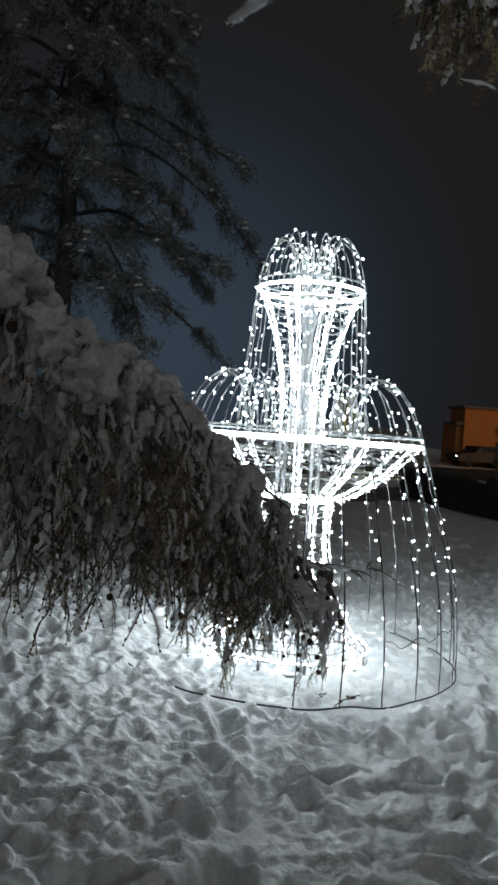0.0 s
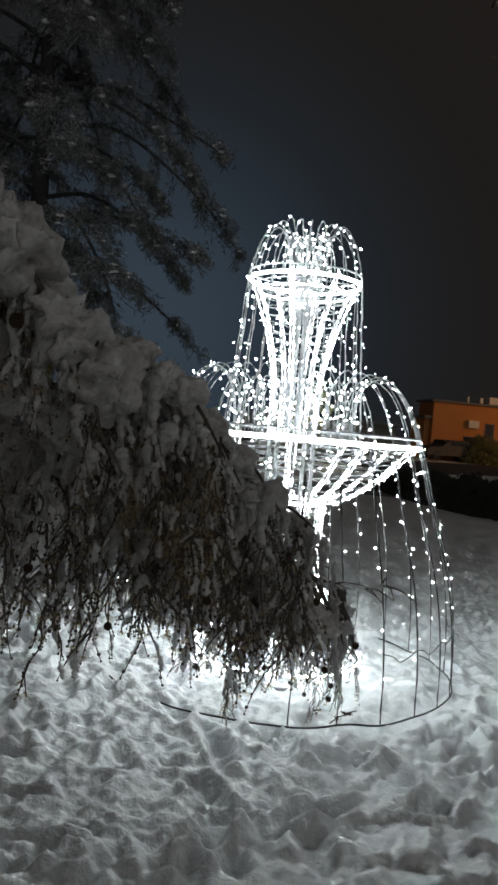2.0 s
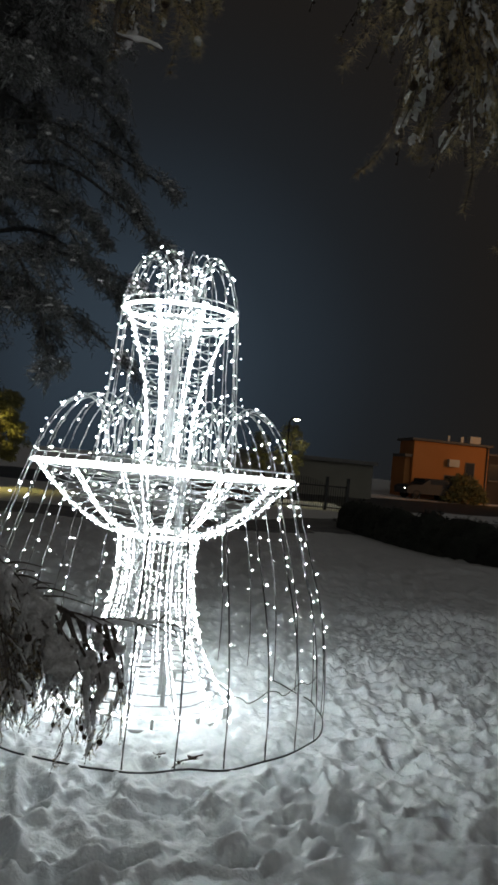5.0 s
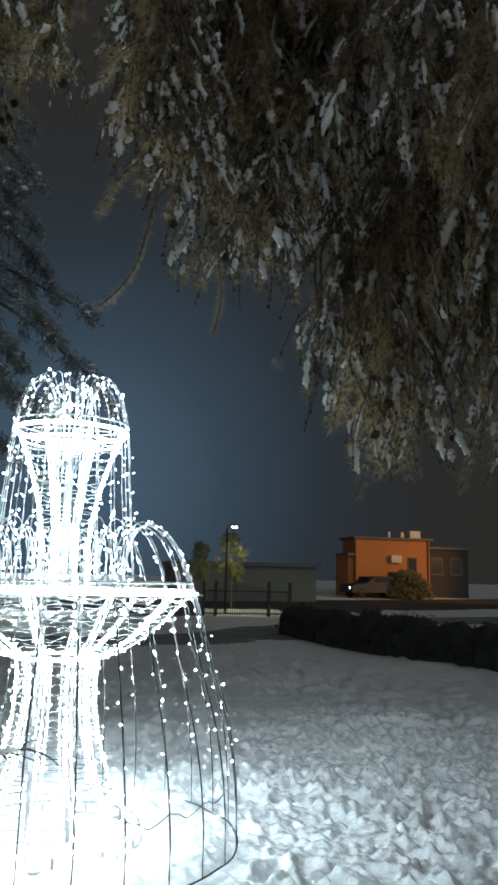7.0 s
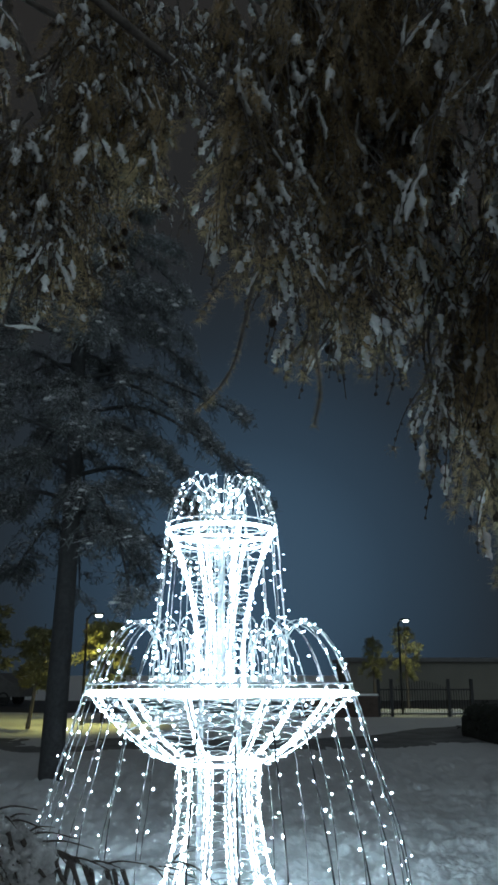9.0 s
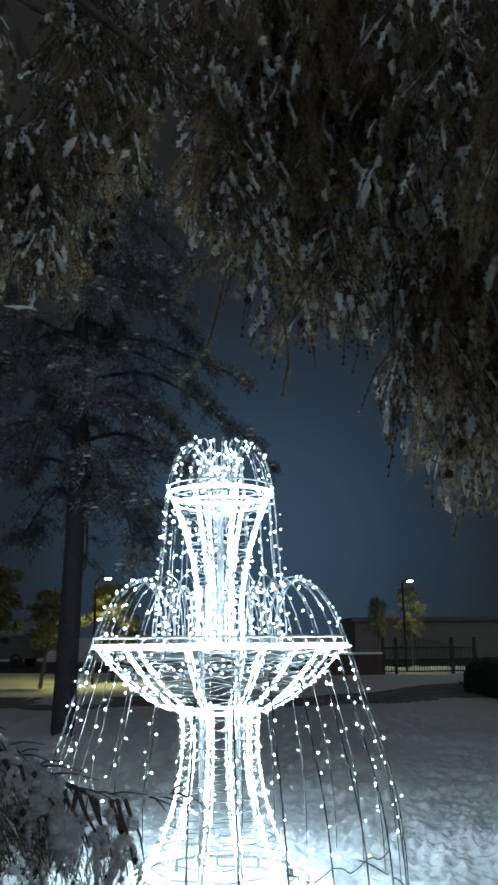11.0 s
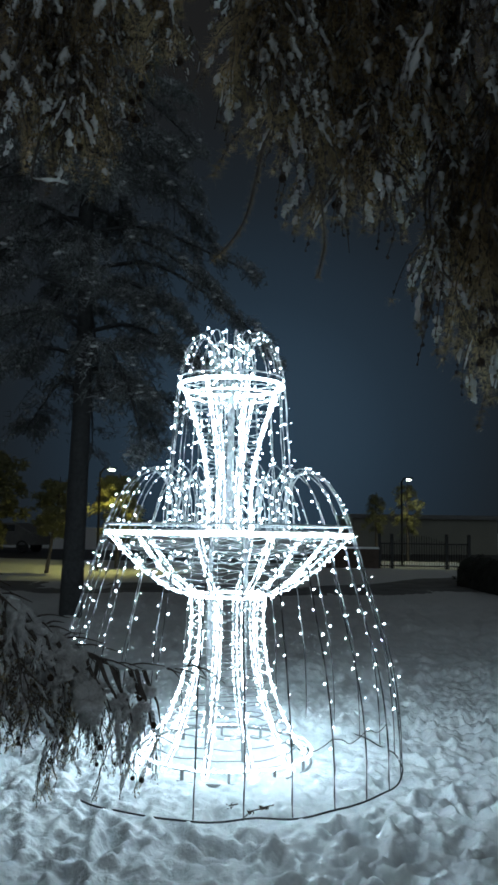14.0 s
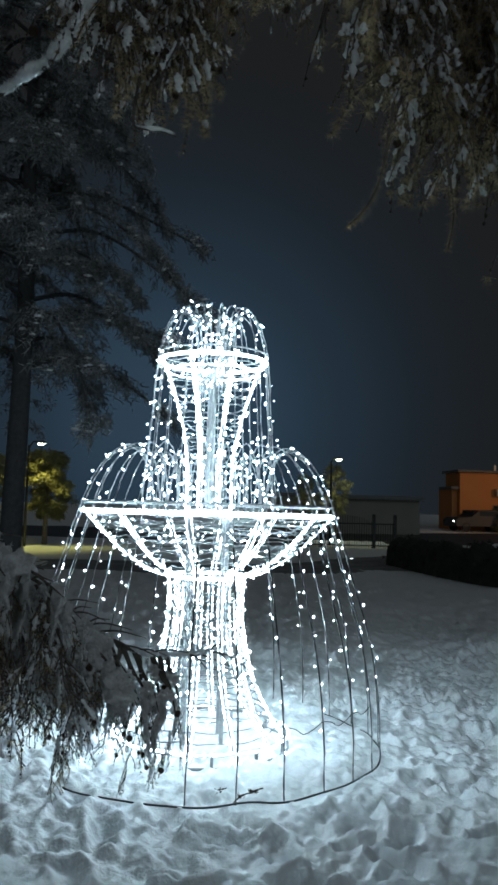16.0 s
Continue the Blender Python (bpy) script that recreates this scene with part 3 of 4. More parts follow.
HEAVY = [twig_set(10 + i, 0.10, 1.6, 4) for i in range(7)]
BARE = [twig_set(30 + i, 0.10, 0.35, 9) for i in range(6)]
SNOWY = [twig_set(50 + i, 0.22, 0.9, 7) for i in range(7)]
LEAFY = [twig_set(70 + i, 0.95, 0.22, 8) for i in range(6)]


def cone_mesh():
    g = Geo()
    rings, sides = 7, 9
    g.ball((0, 0, 0), 0.0115, 2, (1, 1, 1.25))
    for i in range(rings):
        z = -0.013 + 0.026 * i / (rings - 1)
        r = 0.0128 * math.sqrt(max(0.08, 1 - (z / 0.0155) ** 2))
        for k in range(sides):
            w = 2 * math.pi * (k + 0.5 * (i % 2)) / sides
            g.ball((r * math.cos(w), r * math.sin(w), z), 0.0042, 1, (1, 1, 0.7))
    return g.mesh("cone", CONE)


CONE_MESH = cone_mesh()


def hang(kind, branch, top, length, r, cones=0, thick=1.0, tilt=0.14):
    wood, green, white = r.choice(kind)
    m = Matrix.LocRotScale(top, Euler((r.uniform(-tilt, tilt), r.uniform(-tilt, tilt), r.uniform(0, 6.28))), (length * thick, length * thick, length))
    for name, me in (("twig", wood), ("needles", green), ("snow_coat", white)):
        if me:
            o = new(name, me)
            o.parent = branch
            o.matrix_basis = m
            if name != "twig":
                o["kind"] = "stuff"
    for _ in range(cones):
        v = wood.vertices[r.randrange(len(wood.vertices) // 3, len(wood.vertices))].co
        c = new("cone", CONE_MESH)
        c.parent = branch
        s = r.uniform(0.50, 0.80)
        c.matrix_basis = Matrix.LocRotScale(m @ v + Vector((0, 0, -0.012)), Euler((r.uniform(-0.5, 0.5), r.uniform(-0.5, 0.5), r.uniform(0, 6))), (s, s, s))


def branch(tree, line, r0, r1, label="", steps=60):
    pts = spline(line, steps)
    g = Geo().tube(pts, [r0 + (r1 - r0) * i / (steps - 1) for i in range(steps)], 8)
    return part("branch", g, BARK, tree, label), pts


def snow_ridge(b, pts, r0, r1, lift, seed, mat=SNOW_SOFT):
    """Lumpy snow lying along a branch, with a fur of frost crystals."""
    q = random.Random(seed)
    n = len(pts) * 5
    line = spline(pts, n)
    radii = []
    for i in range(n):
        u = i / (n - 1)
        rad = (r0 + (r1 - r0) * u) * (0.85 + 0.55 * noise.noise((i * 0.06, seed, 0)) + 0.3 * noise.noise((i * 0.19, seed, 5)))
        radii.append(max(0.008, rad) * math.sqrt(min(1.0, (i + 0.2) / 8, (n - 1 - i + 0.2) / 8)))
    g = Geo().sleeve([p + Vector((0, 0, lift * k)) for p, k in zip(line, radii)], radii, 18, 0.20, seed * 3.1)
    ob = part("snow_ridge", g, mat, b, "thick soft snow lying along the branch")
    fur = Geo()
    for _ in range(n * 14):
        i = q.randrange(n * 18)
        c = line[i // 18]
        way = g.v[i] - c
        fur.leaf(g.v[i] - way * 0.06, way.normalized() + Vector((q.uniform(-0.8, 0.8), q.uniform(-0.8, 0.8), q.uniform(-0.8, 0.8))), q.uniform(0.006, 0.020), 0.004)
    tagged(part("frost_fur", fur, mat, b, "", smooth=False), kind="stuff")
    return ob


def build_larch():
    tree = thing("larch_tree", "old larch with drooping snow-laden branches, cones and yellowed needles", "tree", place=(-2.7, -7.3, 0))
    base = Vector((-2.7, -7.3, 0))

    def rel(*rows):
        return [Vector(p) - base for p in rows]

    trunk = [Vector((0, 0, -0.2)), Vector((0.05, 0, 2)), Vector((0, 0.08, 5)), Vector((0.05, 0.05, 9)), Vector((0, 0, 13))]
    part("trunk", Geo().tube(spline(trunk, 40), [0.27 - 0.22 * i / 39 for i in range(40)], 14), BARK, tree, "rough grey-brown bark trunk")
    r = random.Random(5)
    # low bough reaching past the camera towards the fountain
    b, pts = branch(tree, rel((-2.7, -7.3, 3.6), (-2.36, -5.58, 3.16), (-1.79, -4.79, 2.46), (-1.54, -4.35, 2.00), (-1.34, -3.79, 1.80), (-1.08, -3.30, 1.61),
                              (-0.82, -3.04, 1.39), (-0.63, -2.84, 1.21), (-0.42, -2.67, 1.09), (-0.13, -2.56, 1.08)), 0.042, 0.003, "long drooping lower bough", 90)
    snow_ridge(b, pts[26:74], 0.052, 0.024, -0.2, 2, SHADED_RIME)
    snow_ridge(b, [p + Vector((-0.08, -0.05, -0.13)) for p in pts[28:66:2]], 0.076, 0.05, -0.4, 4, SHADED_RIME)
    # side boughs that arch out and droop, each with its own load of snow and hanging twigs
    for k in range(46):
        u = 0.33 + 0.61 * (k + r.random()) / 46
        i = int(u * 89)
        p = pts[i]
        d = (pts[min(89, i + 1)] - pts[i - 1]).normalized()
        side = Vector((-d.y, d.x, 0)).normalized() * (1 if k % 2 else -1)
        full = k % 2 == 0 and 0.38 < u < 0.62
        near_side = k % 2 == 0 and not full
        fall = 0.45 if full else 1.0
        reach = (0.5 if near_side else 1.0) * float(np.interp(u, [0.24, 0.6, 0.8, 0.95], [0.46, 0.40, 0.32, 0.17])) * r.uniform(0.6, 1.1)
        way = (side * r.uniform(0.55, 0.95) + Vector((d.x, d.y, 0)) * r.uniform(0.2, 0.8)).normalized()
        sub = spline([p, p + way * reach * 0.4 + Vector((0, 0, fall * (-0.06 - reach * 0.25))), p + way * reach * 0.75 + Vector((0, 0, fall * (-0.07 - reach * 0.6))), p + way * reach + Vector((0, 0, fall * (-0.09 - reach * r.uniform(0.9, 1.4))))], 22)
        part("side_bough", Geo().tube(sub, [0.011 - 0.009 * j / 21 for j in range(22)], 6), BARK, b)
        size = r.uniform(0.020, 0.048) * (0.6 if u > 0.8 else 1.0)
        fur = Geo()
        for _ in range(6 if u < 0.8 else 2):
            q = sub[r.randrange(1, 17)]
            pad = Geo().ball(q + Vector((r.gauss(0, 0.012), r.gauss(0, 0.012), -0.2 * size - (0.04 if u > 0.64 else 0.0))), size * r.uniform(0.7, 1.35), 3, (1.15, 1.15, 1.0), 0.9, r.random() * 50)
            part("snow_pad", pad, SHADED_RIME, b)
            for _ in range(120):
                v = pad.v[r.randrange(len(pad.v))]
                fur.leaf(v, (r.uniform(-1, 1), r.uniform(-1, 1), r.uniform(-1, 1)), r.uniform(0.006, 0.018), 0.004)
        tagged(part("frost_fur", fur, SHADED_RIME, b, "", smooth=False), kind="stuff")
        for _ in range(11 if u < 0.8 else 3):
            top = sub[r.randrange(3, 22)] + Vector((r.gauss(0, 0.02), r.gauss(0, 0.02), -0.01))
            low = float(np.interp(top.y + base.y, [-4.51, -4.12, -3.73, -3.34, -3.05, -2.76], [1.64, 1.45, 1.16, 0.95, 0.86, 0.80]))
            length = max(0.16, min(0.80, (top.z - low) * r.uniform(0.35, 1.0)))
            if u > 0.84:
                hang(HEAVY if r.random() < 0.45 else BARE, b, top, r.uniform(0.14, 0.34), r, r.choice((0, 0, 1)), 0.75, 0.3)
            elif r.random() < 0.66:
                hang(HEAVY, b, top, length * 0.85, r, 0, min(1.0, 0.60 / length))
            else:
                hang(LEAFY if r.random() < 0.05 else BARE, b, top, length * 1.25, r, r.choice((0, 0, 1)), min(1.0, 0.45 / length), 0.22)
    snow_ridge(b, pts[76:89], 0.020, 0.007, 0.3, 9)
    # bare spray at the tip
    for k in range(26):
        p = pts[r.randrange(52, 90)]
        d = Vector((r.uniform(0.2, 1), r.uniform(-0.2, 0.6), r.uniform(-0.25, 0.25)))
        sub = spline([p, p + d * 0.09, p + d * 0.2 + Vector((0, 0, -0.03))], 10)
        part("twig", Geo().tube(sub, [0.005 * (1 - 0.7 * i / 9) for i in range(10)], 5), BARK, b)

    # overhead branches in front of the camera
    def canopy(line, lo, hi, count, tip, seed, mix, spread=0.12, ridge=None, steps=70, r0=0.035, max_len=0.75):
        q = random.Random(seed)
        cp = spline(rel(*line), steps)
        c = part("branch", Geo().tube(cp, [r0 * (1 - i / steps) ** 2.2 + 0.004 for i in range(steps)], 8), BARK, tree)
        if ridge:
            snow_ridge(c, cp[int(lo * steps):int(hi * steps)], ridge[0], ridge[1], 0.4, seed)
        n = max(8, count // 6)
        sprays = [(lo + (hi - lo) * (i + q.random()) / n, q.uniform(-spread, spread), q.uniform(-spread, spread), abs(q.gauss(0, 0.11))) for i in range(n)]
        for k in range(count):
            u, ox, oy, up = sprays[k % n]
            p = cp[min(steps - 1, int(u * steps))]
            top = p + Vector((ox + q.gauss(0, 0.028), oy + q.gauss(0, 0.028), q.uniform(-0.05, 0.03)))
            wx = top.x + base.x
            if wx < -0.58:
                continue
            end = tip(wx) + up + abs(q.gauss(0, 0.06))
            length = top.z - end
            if length < 0.12:
                continue
            if length > max_len:
                length = q.uniform(0.5, 1) * max_len
            kind = q.choices((SNOWY, BARE, LEAFY, HEAVY), mix)[0]
            hang(kind, c, top, length, q, q.choice((0, 0, 1, 2)), min(1.0, 0.5 / length))

    EDGE_X = [-0.73, -0.53, -0.43, -0.36, -0.23, -0.15, -0.1, -0.06, 0.05, 0.12, 0.19, 0.25, 0.31, 0.37, 0.47, 0.57, 0.67, 0.82, 0.92, 1.17, 1.67]
    EDGE_Z = [2.55, 2.52, 2.52, 2.67, 2.78, 2.82, 2.78, 2.71, 2.60, 2.54, 2.44, 2.33, 2.48, 2.34, 2.22, 2.12, 2.02, 1.98, 1.93, 1.9, 1.88]

    def edge(x):
        return float(np.interp(x, EDGE_X, EDGE_Z))

    canopy([(-2.7, -7.3, 4.6), (-1.48, -5.50, 4.31), (-0.55, -4.53, 3.50), (0.02, -4.16, 3.18), (0.47, -3.99, 2.94), (0.86, -3.87, 2.64)], 0.50, 1.0, 110, edge, 11, (6, 4, 4, 0), 0.13)
    canopy([(-2.7, -7.3, 4.9), (-1.17, -5.19, 4.59), (-0.14, -4.32, 3.79), (0.62, -4.17, 3.29), (1.02, -4.11, 2.85), (1.43, -4.05, 2.38)], 0.5, 1.0, 120, edge, 12, (8, 3, 4, 0), 0.14)
    canopy([(-2.7, -7.3, 4.4), (-1.78, -5.51, 4.11), (-0.80, -4.45, 3.31), (-0.47, -4.08, 3.05), (-0.20, -3.96, 3.05)], 0.55, 1.0, 120, edge, 13, (2.5, 6, 3, 0), 0.12)
    canopy([(-2.7, -7.3, 5.2), (-1.08, -5.38, 4.80), (0.10, -4.73, 3.72), (0.60, -4.57, 3.26), (0.96, -4.51, 2.91), (1.28, -4.49, 2.51)], 0.55, 1.0, 90, lambda x: edge(x) + 0.16, 14, (6, 1, 5, 0.3), 0.10, (0.07, 0.045))
    canopy([(-2.7, -7.3, 5.4), (-1.27, -5.16, 5.09), (-0.34, -4.25, 3.99), (0.27, -3.94, 3.62), (0.88, -3.78, 3.31), (1.38, -3.72, 2.91)], 0.5, 1.0, 80, lambda x: edge(x) + 0.45, 15, (4, 5, 1.5, 0.3), 0.15)
    canopy([(-2.7, -7.3, 5.0), (-1.5, -5.2, 4.6), (-0.68, -4.25, 3.62), (-0.15, -4.08, 3.46), (0.45, -3.98, 3.42)], 0.52, 1.0, 130, lambda x: edge(x) + 0.22 + 0.1 * (x > 0.1), 16, (1.3, 8, 2.5, 0), 0.16)
    canopy([(-2.7, -7.3, 5.7), (-1.5, -5.2, 5.0), (-0.75, -4.35, 4.0), (-0.25, -4.20, 3.75), (0.20, -4.15, 3.65), (0.60, -4.15, 3.55)], 0.50, 1.0, 64, lambda x: edge(x) + 0.46, 17, (4, 6, 4, 0.3), 0.16)
    canopy([(-2.7, -7.3, 5.9), (-1.0, -5.2, 5.1), (0.0, -4.45, 4.0), (0.55, -4.30, 3.75), (0.95, -4.25, 3.55), (1.35, -4.25, 3.30)], 0.50, 1.0, 110, lambda x: edge(x) + 0.62, 18, (5, 3, 6, 0.3), 0.16)
    # lone needled twig that hangs lower than the rest
    for line in ([(0.089, -4.240, 2.606), (0.069, -4.260, 2.497), (0.046, -4.280, 2.396), (0.010, -4.300, 2.326), (-0.029, -4.310, 2.281)],
                 [(0.231, -4.200, 2.528), (0.238, -4.210, 2.435), (0.241, -4.220, 2.359), (0.225, -4.230, 2.273)]):
        c, cp = branch(tree, rel(*line), 0.004, 0.0012, "long needled twig", 60)
        g = Geo()
        for p in cp:
            needle_tuft(g, p, (0, 0, -0.5), r, 9, 0.022, 0.0013)
        part("needles", g, NEEDLES, c)["kind"] = "stuff"
    # snow-lined twig curling out under the left cluster
    c, cp = branch(tree, rel((-0.489, -4.100, 2.713), (-0.499, -4.130, 2.598), (-0.497, -4.150, 2.544), (-0.465, -4.160, 2.531), (-0.429, -4.160, 2.529), (-0.400, -4.160, 2.520)), 0.004, 0.0015, "curled twig with a line of snow", 50)
    run = [p + Vector((0, 0, 0.004)) for p in cp[20:49]]
    part("snow_ridge", Geo().sleeve(run, [0.0042 * min(1, (i + 1) / 4, (29 - i) / 5) for i in range(29)], 8, 0.7, 3.0), SNOW_SOFT, c)
    # upswept bare limb with a line of snow
    c, cp = branch(tree, rel((-2.7, -7.3, 5.6), (-1.58, -5.05, 5.18), (-0.74, -3.44, 3.99), (-0.71, -3.17, 3.55), (-0.81, -3.18, 3.29), (-1.01, -3.19, 3.09)), 0.035, 0.006, "bare limb with a line of snow", 60)
    snow_ridge(c, cp[36:60], 0.042, 0.016, 0.6, 6)


build_larch()


# ---------------------------------------------------------------- beyond the fountain
strip("road", ASPHALT, [(-70, 21.0), (-20, 18.0), (-5, 16.2), (4, 16.6), (9, 20.5), (16, 24.5), (60, 33)], 3.4, 0.03, "dark wet asphalt lane between snowy verges", "road", rough=0.5)


# lane darkened and run on to the right so the far ground looks unlit
LANE = grained("unlit_lane", (0.03, 0.031, 0.033), (0.085, 0.087, 0.09), 1.1, 0.6, 0.3, 20.0)
strip("far_lane", LANE, [(-70, 40), (-20, 34.5), (-8, 32.6), (2, 32.2), (10, 32.6), (20, 36.5), (60, 52)], 9.0, 0.03, "dark far lane that also stands for unlit snow", "road", rough=0.8)


def spray(g, p, d, r, count, length, width):
    for _ in range(count):
        v = Vector((r.uniform(-1, 1), r.uniform(-1, 1), r.uniform(-1.1, 0.4))) + Vector(d)
        g.leaf(p + Vector((r.uniform(-1, 1), r.uniform(-1, 1), r.uniform(-1, 1))) * length * 0.6, v, length * r.uniform(0.5, 1.1), width)


def build_tree(label, place, height, trunk_r, limb_from, reach, limbs, seed, mat, droop=0.25, clumps=12, leaf=(0.22, 0.05), lean=0.0, bare=0.0):
    r = random.Random(seed)
    t = thing("tree", label, "tree", place=(place[0], place[1], float(rise(place[1])) - 0.05))
    line = spline([(0, 0, 0), (lean * 0.4, 0, height * 0.35), (lean * 0.8, 0.1, height * 0.7), (lean, 0, height)], 24)
    part("trunk", Geo().tube(line, [trunk_r * (1 - 0.8 * i / 23) for i in range(24)], 10), SHADED_BARK if mat is FROSTED else BARK, t, "dark bark trunk")
    crown = Geo()
    for k in range(limbs):
        u = limb_from + (0.97 - limb_from) * (k + r.random() * 0.6) / limbs
        p = line[min(23, int(u * 23))]
        w = k * 2.4 + r.uniform(-0.4, 0.4)
        size = reach * r.uniform(0.65, 1.1)
        if mat is FROSTED:
            size *= (1.12 - u) / (1.12 - limb_from)
        else:
            size *= 0.5 + 0.5 * math.sin(math.pi * (u - limb_from) / (1 - limb_from))
        out = Vector((math.cos(w), math.sin(w), 0))
        bend = droop * (r.uniform(0.2, 1.9) if mat is FROSTED else 1.0)
        limb = spline([p, p + out * size * 0.5 + Vector((0, 0, size * 0.10)), p + out * size + Vector((0, 0, -size * bend))], 14)
        part("limb", Geo().tube(limb, [trunk_r * 0.10 * (1 - 0.85 * i / 13) + 0.006 for i in range(14)], 6), SHADED_BARK if mat is FROSTED else BARK, t)
        for c in range(clumps):
            if r.random() < bare:
                continue
            i = r.randrange(3, 14)
            q = limb[i] + Vector((r.uniform(-1, 1), r.uniform(-1, 1), r.uniform(-1, 0.3))) * size * 0.16
            spray(crown, q, out * 0.6, r, 22, leaf[0], leaf[1])
    tagged(part("crown", crown, mat, t, "", smooth=False), kind="stuff")
    return t


def build_pine():
    r = random.Random(3)
    x, y, height = -3.0, 9.0, 14.5
    t = thing("tree", "tall dark pine with frosted drooping boughs", "tree", place=(x, y, float(rise(y)) - 0.05))
    line = spline([(0, 0, 0), (0.06, 0, 5), (-0.05, 0.1, 10), (0, 0, height)], 60)
    part("trunk", Geo().tube(line, [0.22 * (1 - 0.8 * i / 59) for i in range(60)], 12), SHADED_BARK, t, "dark bark trunk")
    dark, frost, snow = Geo(), Geo(), Geo()
    limbs = 66
    for k in range(limbs):
        u = 0.30 + 0.68 * (k + r.random() * 0.8) / limbs
        p = line[min(59, int(u * 59))]
        w = k * 2.4 + r.uniform(-0.4, 0.4)
        size = 4.0 * min(1.0, (1.08 - u) / 0.55) * r.uniform(0.6, 1.05)
        out = Vector((math.cos(w), math.sin(w), 0))
        side = Vector((-out.y, out.x, 0))
        fall = r.uniform(0.15, 0.55)
        limb = spline([p, p + out * size * 0.35 + Vector((0, 0, size * 0.06)), p + out * size * 0.75 - Vector((0, 0, size * fall * 0.4)), p + out * size - Vector((0, 0, size * fall))], 26)
        o = part("limb", Geo().tube(limb, [0.040 * (1 - 0.85 * i / 25) + 0.006 for i in range(26)], 6), SHADED_BARK, t)
        twigs = Geo()
        for c in range(26):
            i = r.randrange(5, 26)
            q = limb[i]
            le = size * r.uniform(0.10, 0.24) * (1.25 - i / 30)
            way = (side * r.choice((-1, 1)) + out * r.uniform(0.2, 0.9)).normalized()
            sub = spline([q, q + way * le * 0.5 + Vector((0, 0, 0.02)), q + way * le - Vector((0, 0, le * r.uniform(0.25, 0.9)))], 8)
            twigs.tube(sub, 0.007, 4)
            white = r.random() < 0.55
            for e in sub[1:]:
                spray(dark, e, way * 0.5 + Vector((0, 0, -0.3)), r, 4, 0.20, 0.032)
                spray(frost, e, way * 0.6 + Vector((0, 0, 0.1)), r, 12 if white else 2, 0.15, 0.020)
                if white and r.random() < 0.2:
                    snow.ball(e + Vector((r.gauss(0, 0.02), r.gauss(0, 0.02), 0.02)), r.uniform(0.02, 0.05), 1, (1.7, 1.7, 0.5), 0.6, r.random() * 30)
        tagged(part("twig_work", twigs, SHADED_BARK, o), kind="stuff")
    tagged(part("crown", dark, PINE, t, "dark needles", smooth=False), kind="stuff")
    tagged(part("frost", frost, FROSTED, t, "frosted needles", smooth=False), kind="stuff")
    tagged(part("snow_load", snow, SNOW_SOFT, t, "small pads of snow on the boughs"), kind="stuff")


build_pine()
build_tree("leafy tree lit yellow by a street lamp", (-9.6, 24.0), 4.6, 0.15, 0.22, 2.0, 26, 4, LEAF, 0.05, 22, (0.24, 0.08))
build_tree("small leaning tree beside the lit verge", (-6.2, 20.6), 3.3, 0.07, 0.42, 1.0, 18, 5, LEAF, 0.0, 18, (0.18, 0.05), lean=0.35)
build_tree("bushy tree under a street lamp", (-4.25, 23.4), 3.6, 0.1, 0.3, 1.05, 26, 6, LEAF, 0.1, 22, (0.18, 0.05))
build_tree("dim tree behind a street lamp", (7.75, 28.6), 3.7, 0.08, 0.4, 0.75, 18, 7, LEAF, 0.5, 16, (0.16, 0.03), bare=0.4)
build_tree("dim tree beside a pale building", (6.5, 29.4), 3.2, 0.08, 0.45, 0.6, 16, 8, LEAF, 0.5, 14, (0.16, 0.03), bare=0.45)


def street_lamp(x, y, top, arm):
    z = float(rise(y))
    t = thing("street_lamp", "grey steel street lamp, switched on", "street lamp", "street lamps in the park", (x, y, z))
    h = top - z
    part("pole", Geo().tube([(0, 0, 0), (0, 0, h * 0.5), (0, 0, h)], [0.055, 0.045, 0.035], 10), DARK_METAL, t)
    part("arm", Geo().tube(spline([(0, 0, h - 0.1), (arm * 0.4, 0, h + 0.12), (arm, 0, h + 0.1)], 10), 0.03, 8), DARK_METAL, t)
    part("head", Geo().ball((arm * 1.15, 0, h + 0.12), 0.11, 2, (1.6, 0.8, 0.45)), DARK_METAL, t)
    part("lens", Geo().ball((arm * 1.15, 0, h + 0.06), 0.085, 2, (1.5, 0.8, 0.5)), LAMPHEAD, t, "glowing lamp lens")


street_lamp(-4.75, 22.0, 3.80, 0.35)
street_lamp(7.15, 27.0, 4.0, 0.28)


def build_fence():
    x0, x1, y = 5.9, 9.5, 25.4
    z = float(rise(y))
    f = thing("iron_fence", "dark iron railing with an arched gate on the snow", "fence", place=(0, y, z))
    for rail in (0.12, 1.0):
        part("rail", Geo().box(((x0 + x1) / 2, 0, rail), (x1 - x0, 0.04, 0.05)), DARK_METAL, f, smooth=False)
    n = 36
    for k in range(n + 1):
        x = x0 + (x1 - x0) * k / n
        top = 1.05 + 0.28 * max(0.0, math.sin(math.pi * (x - 6.4) / 2.2)) if 6.4 < x < 8.6 else 1.05
        part("bar", Geo().tube([(x, 0, 0.02), (x, 0, top)], 0.013, 5), DARK_METAL, f)
    for x in (x0, 6.4, 8.6, x1):
        part("post", Geo().box((x, 0, 0.68), (0.11, 0.11, 1.42)), DARK_METAL, f, smooth=False)


build_fence()

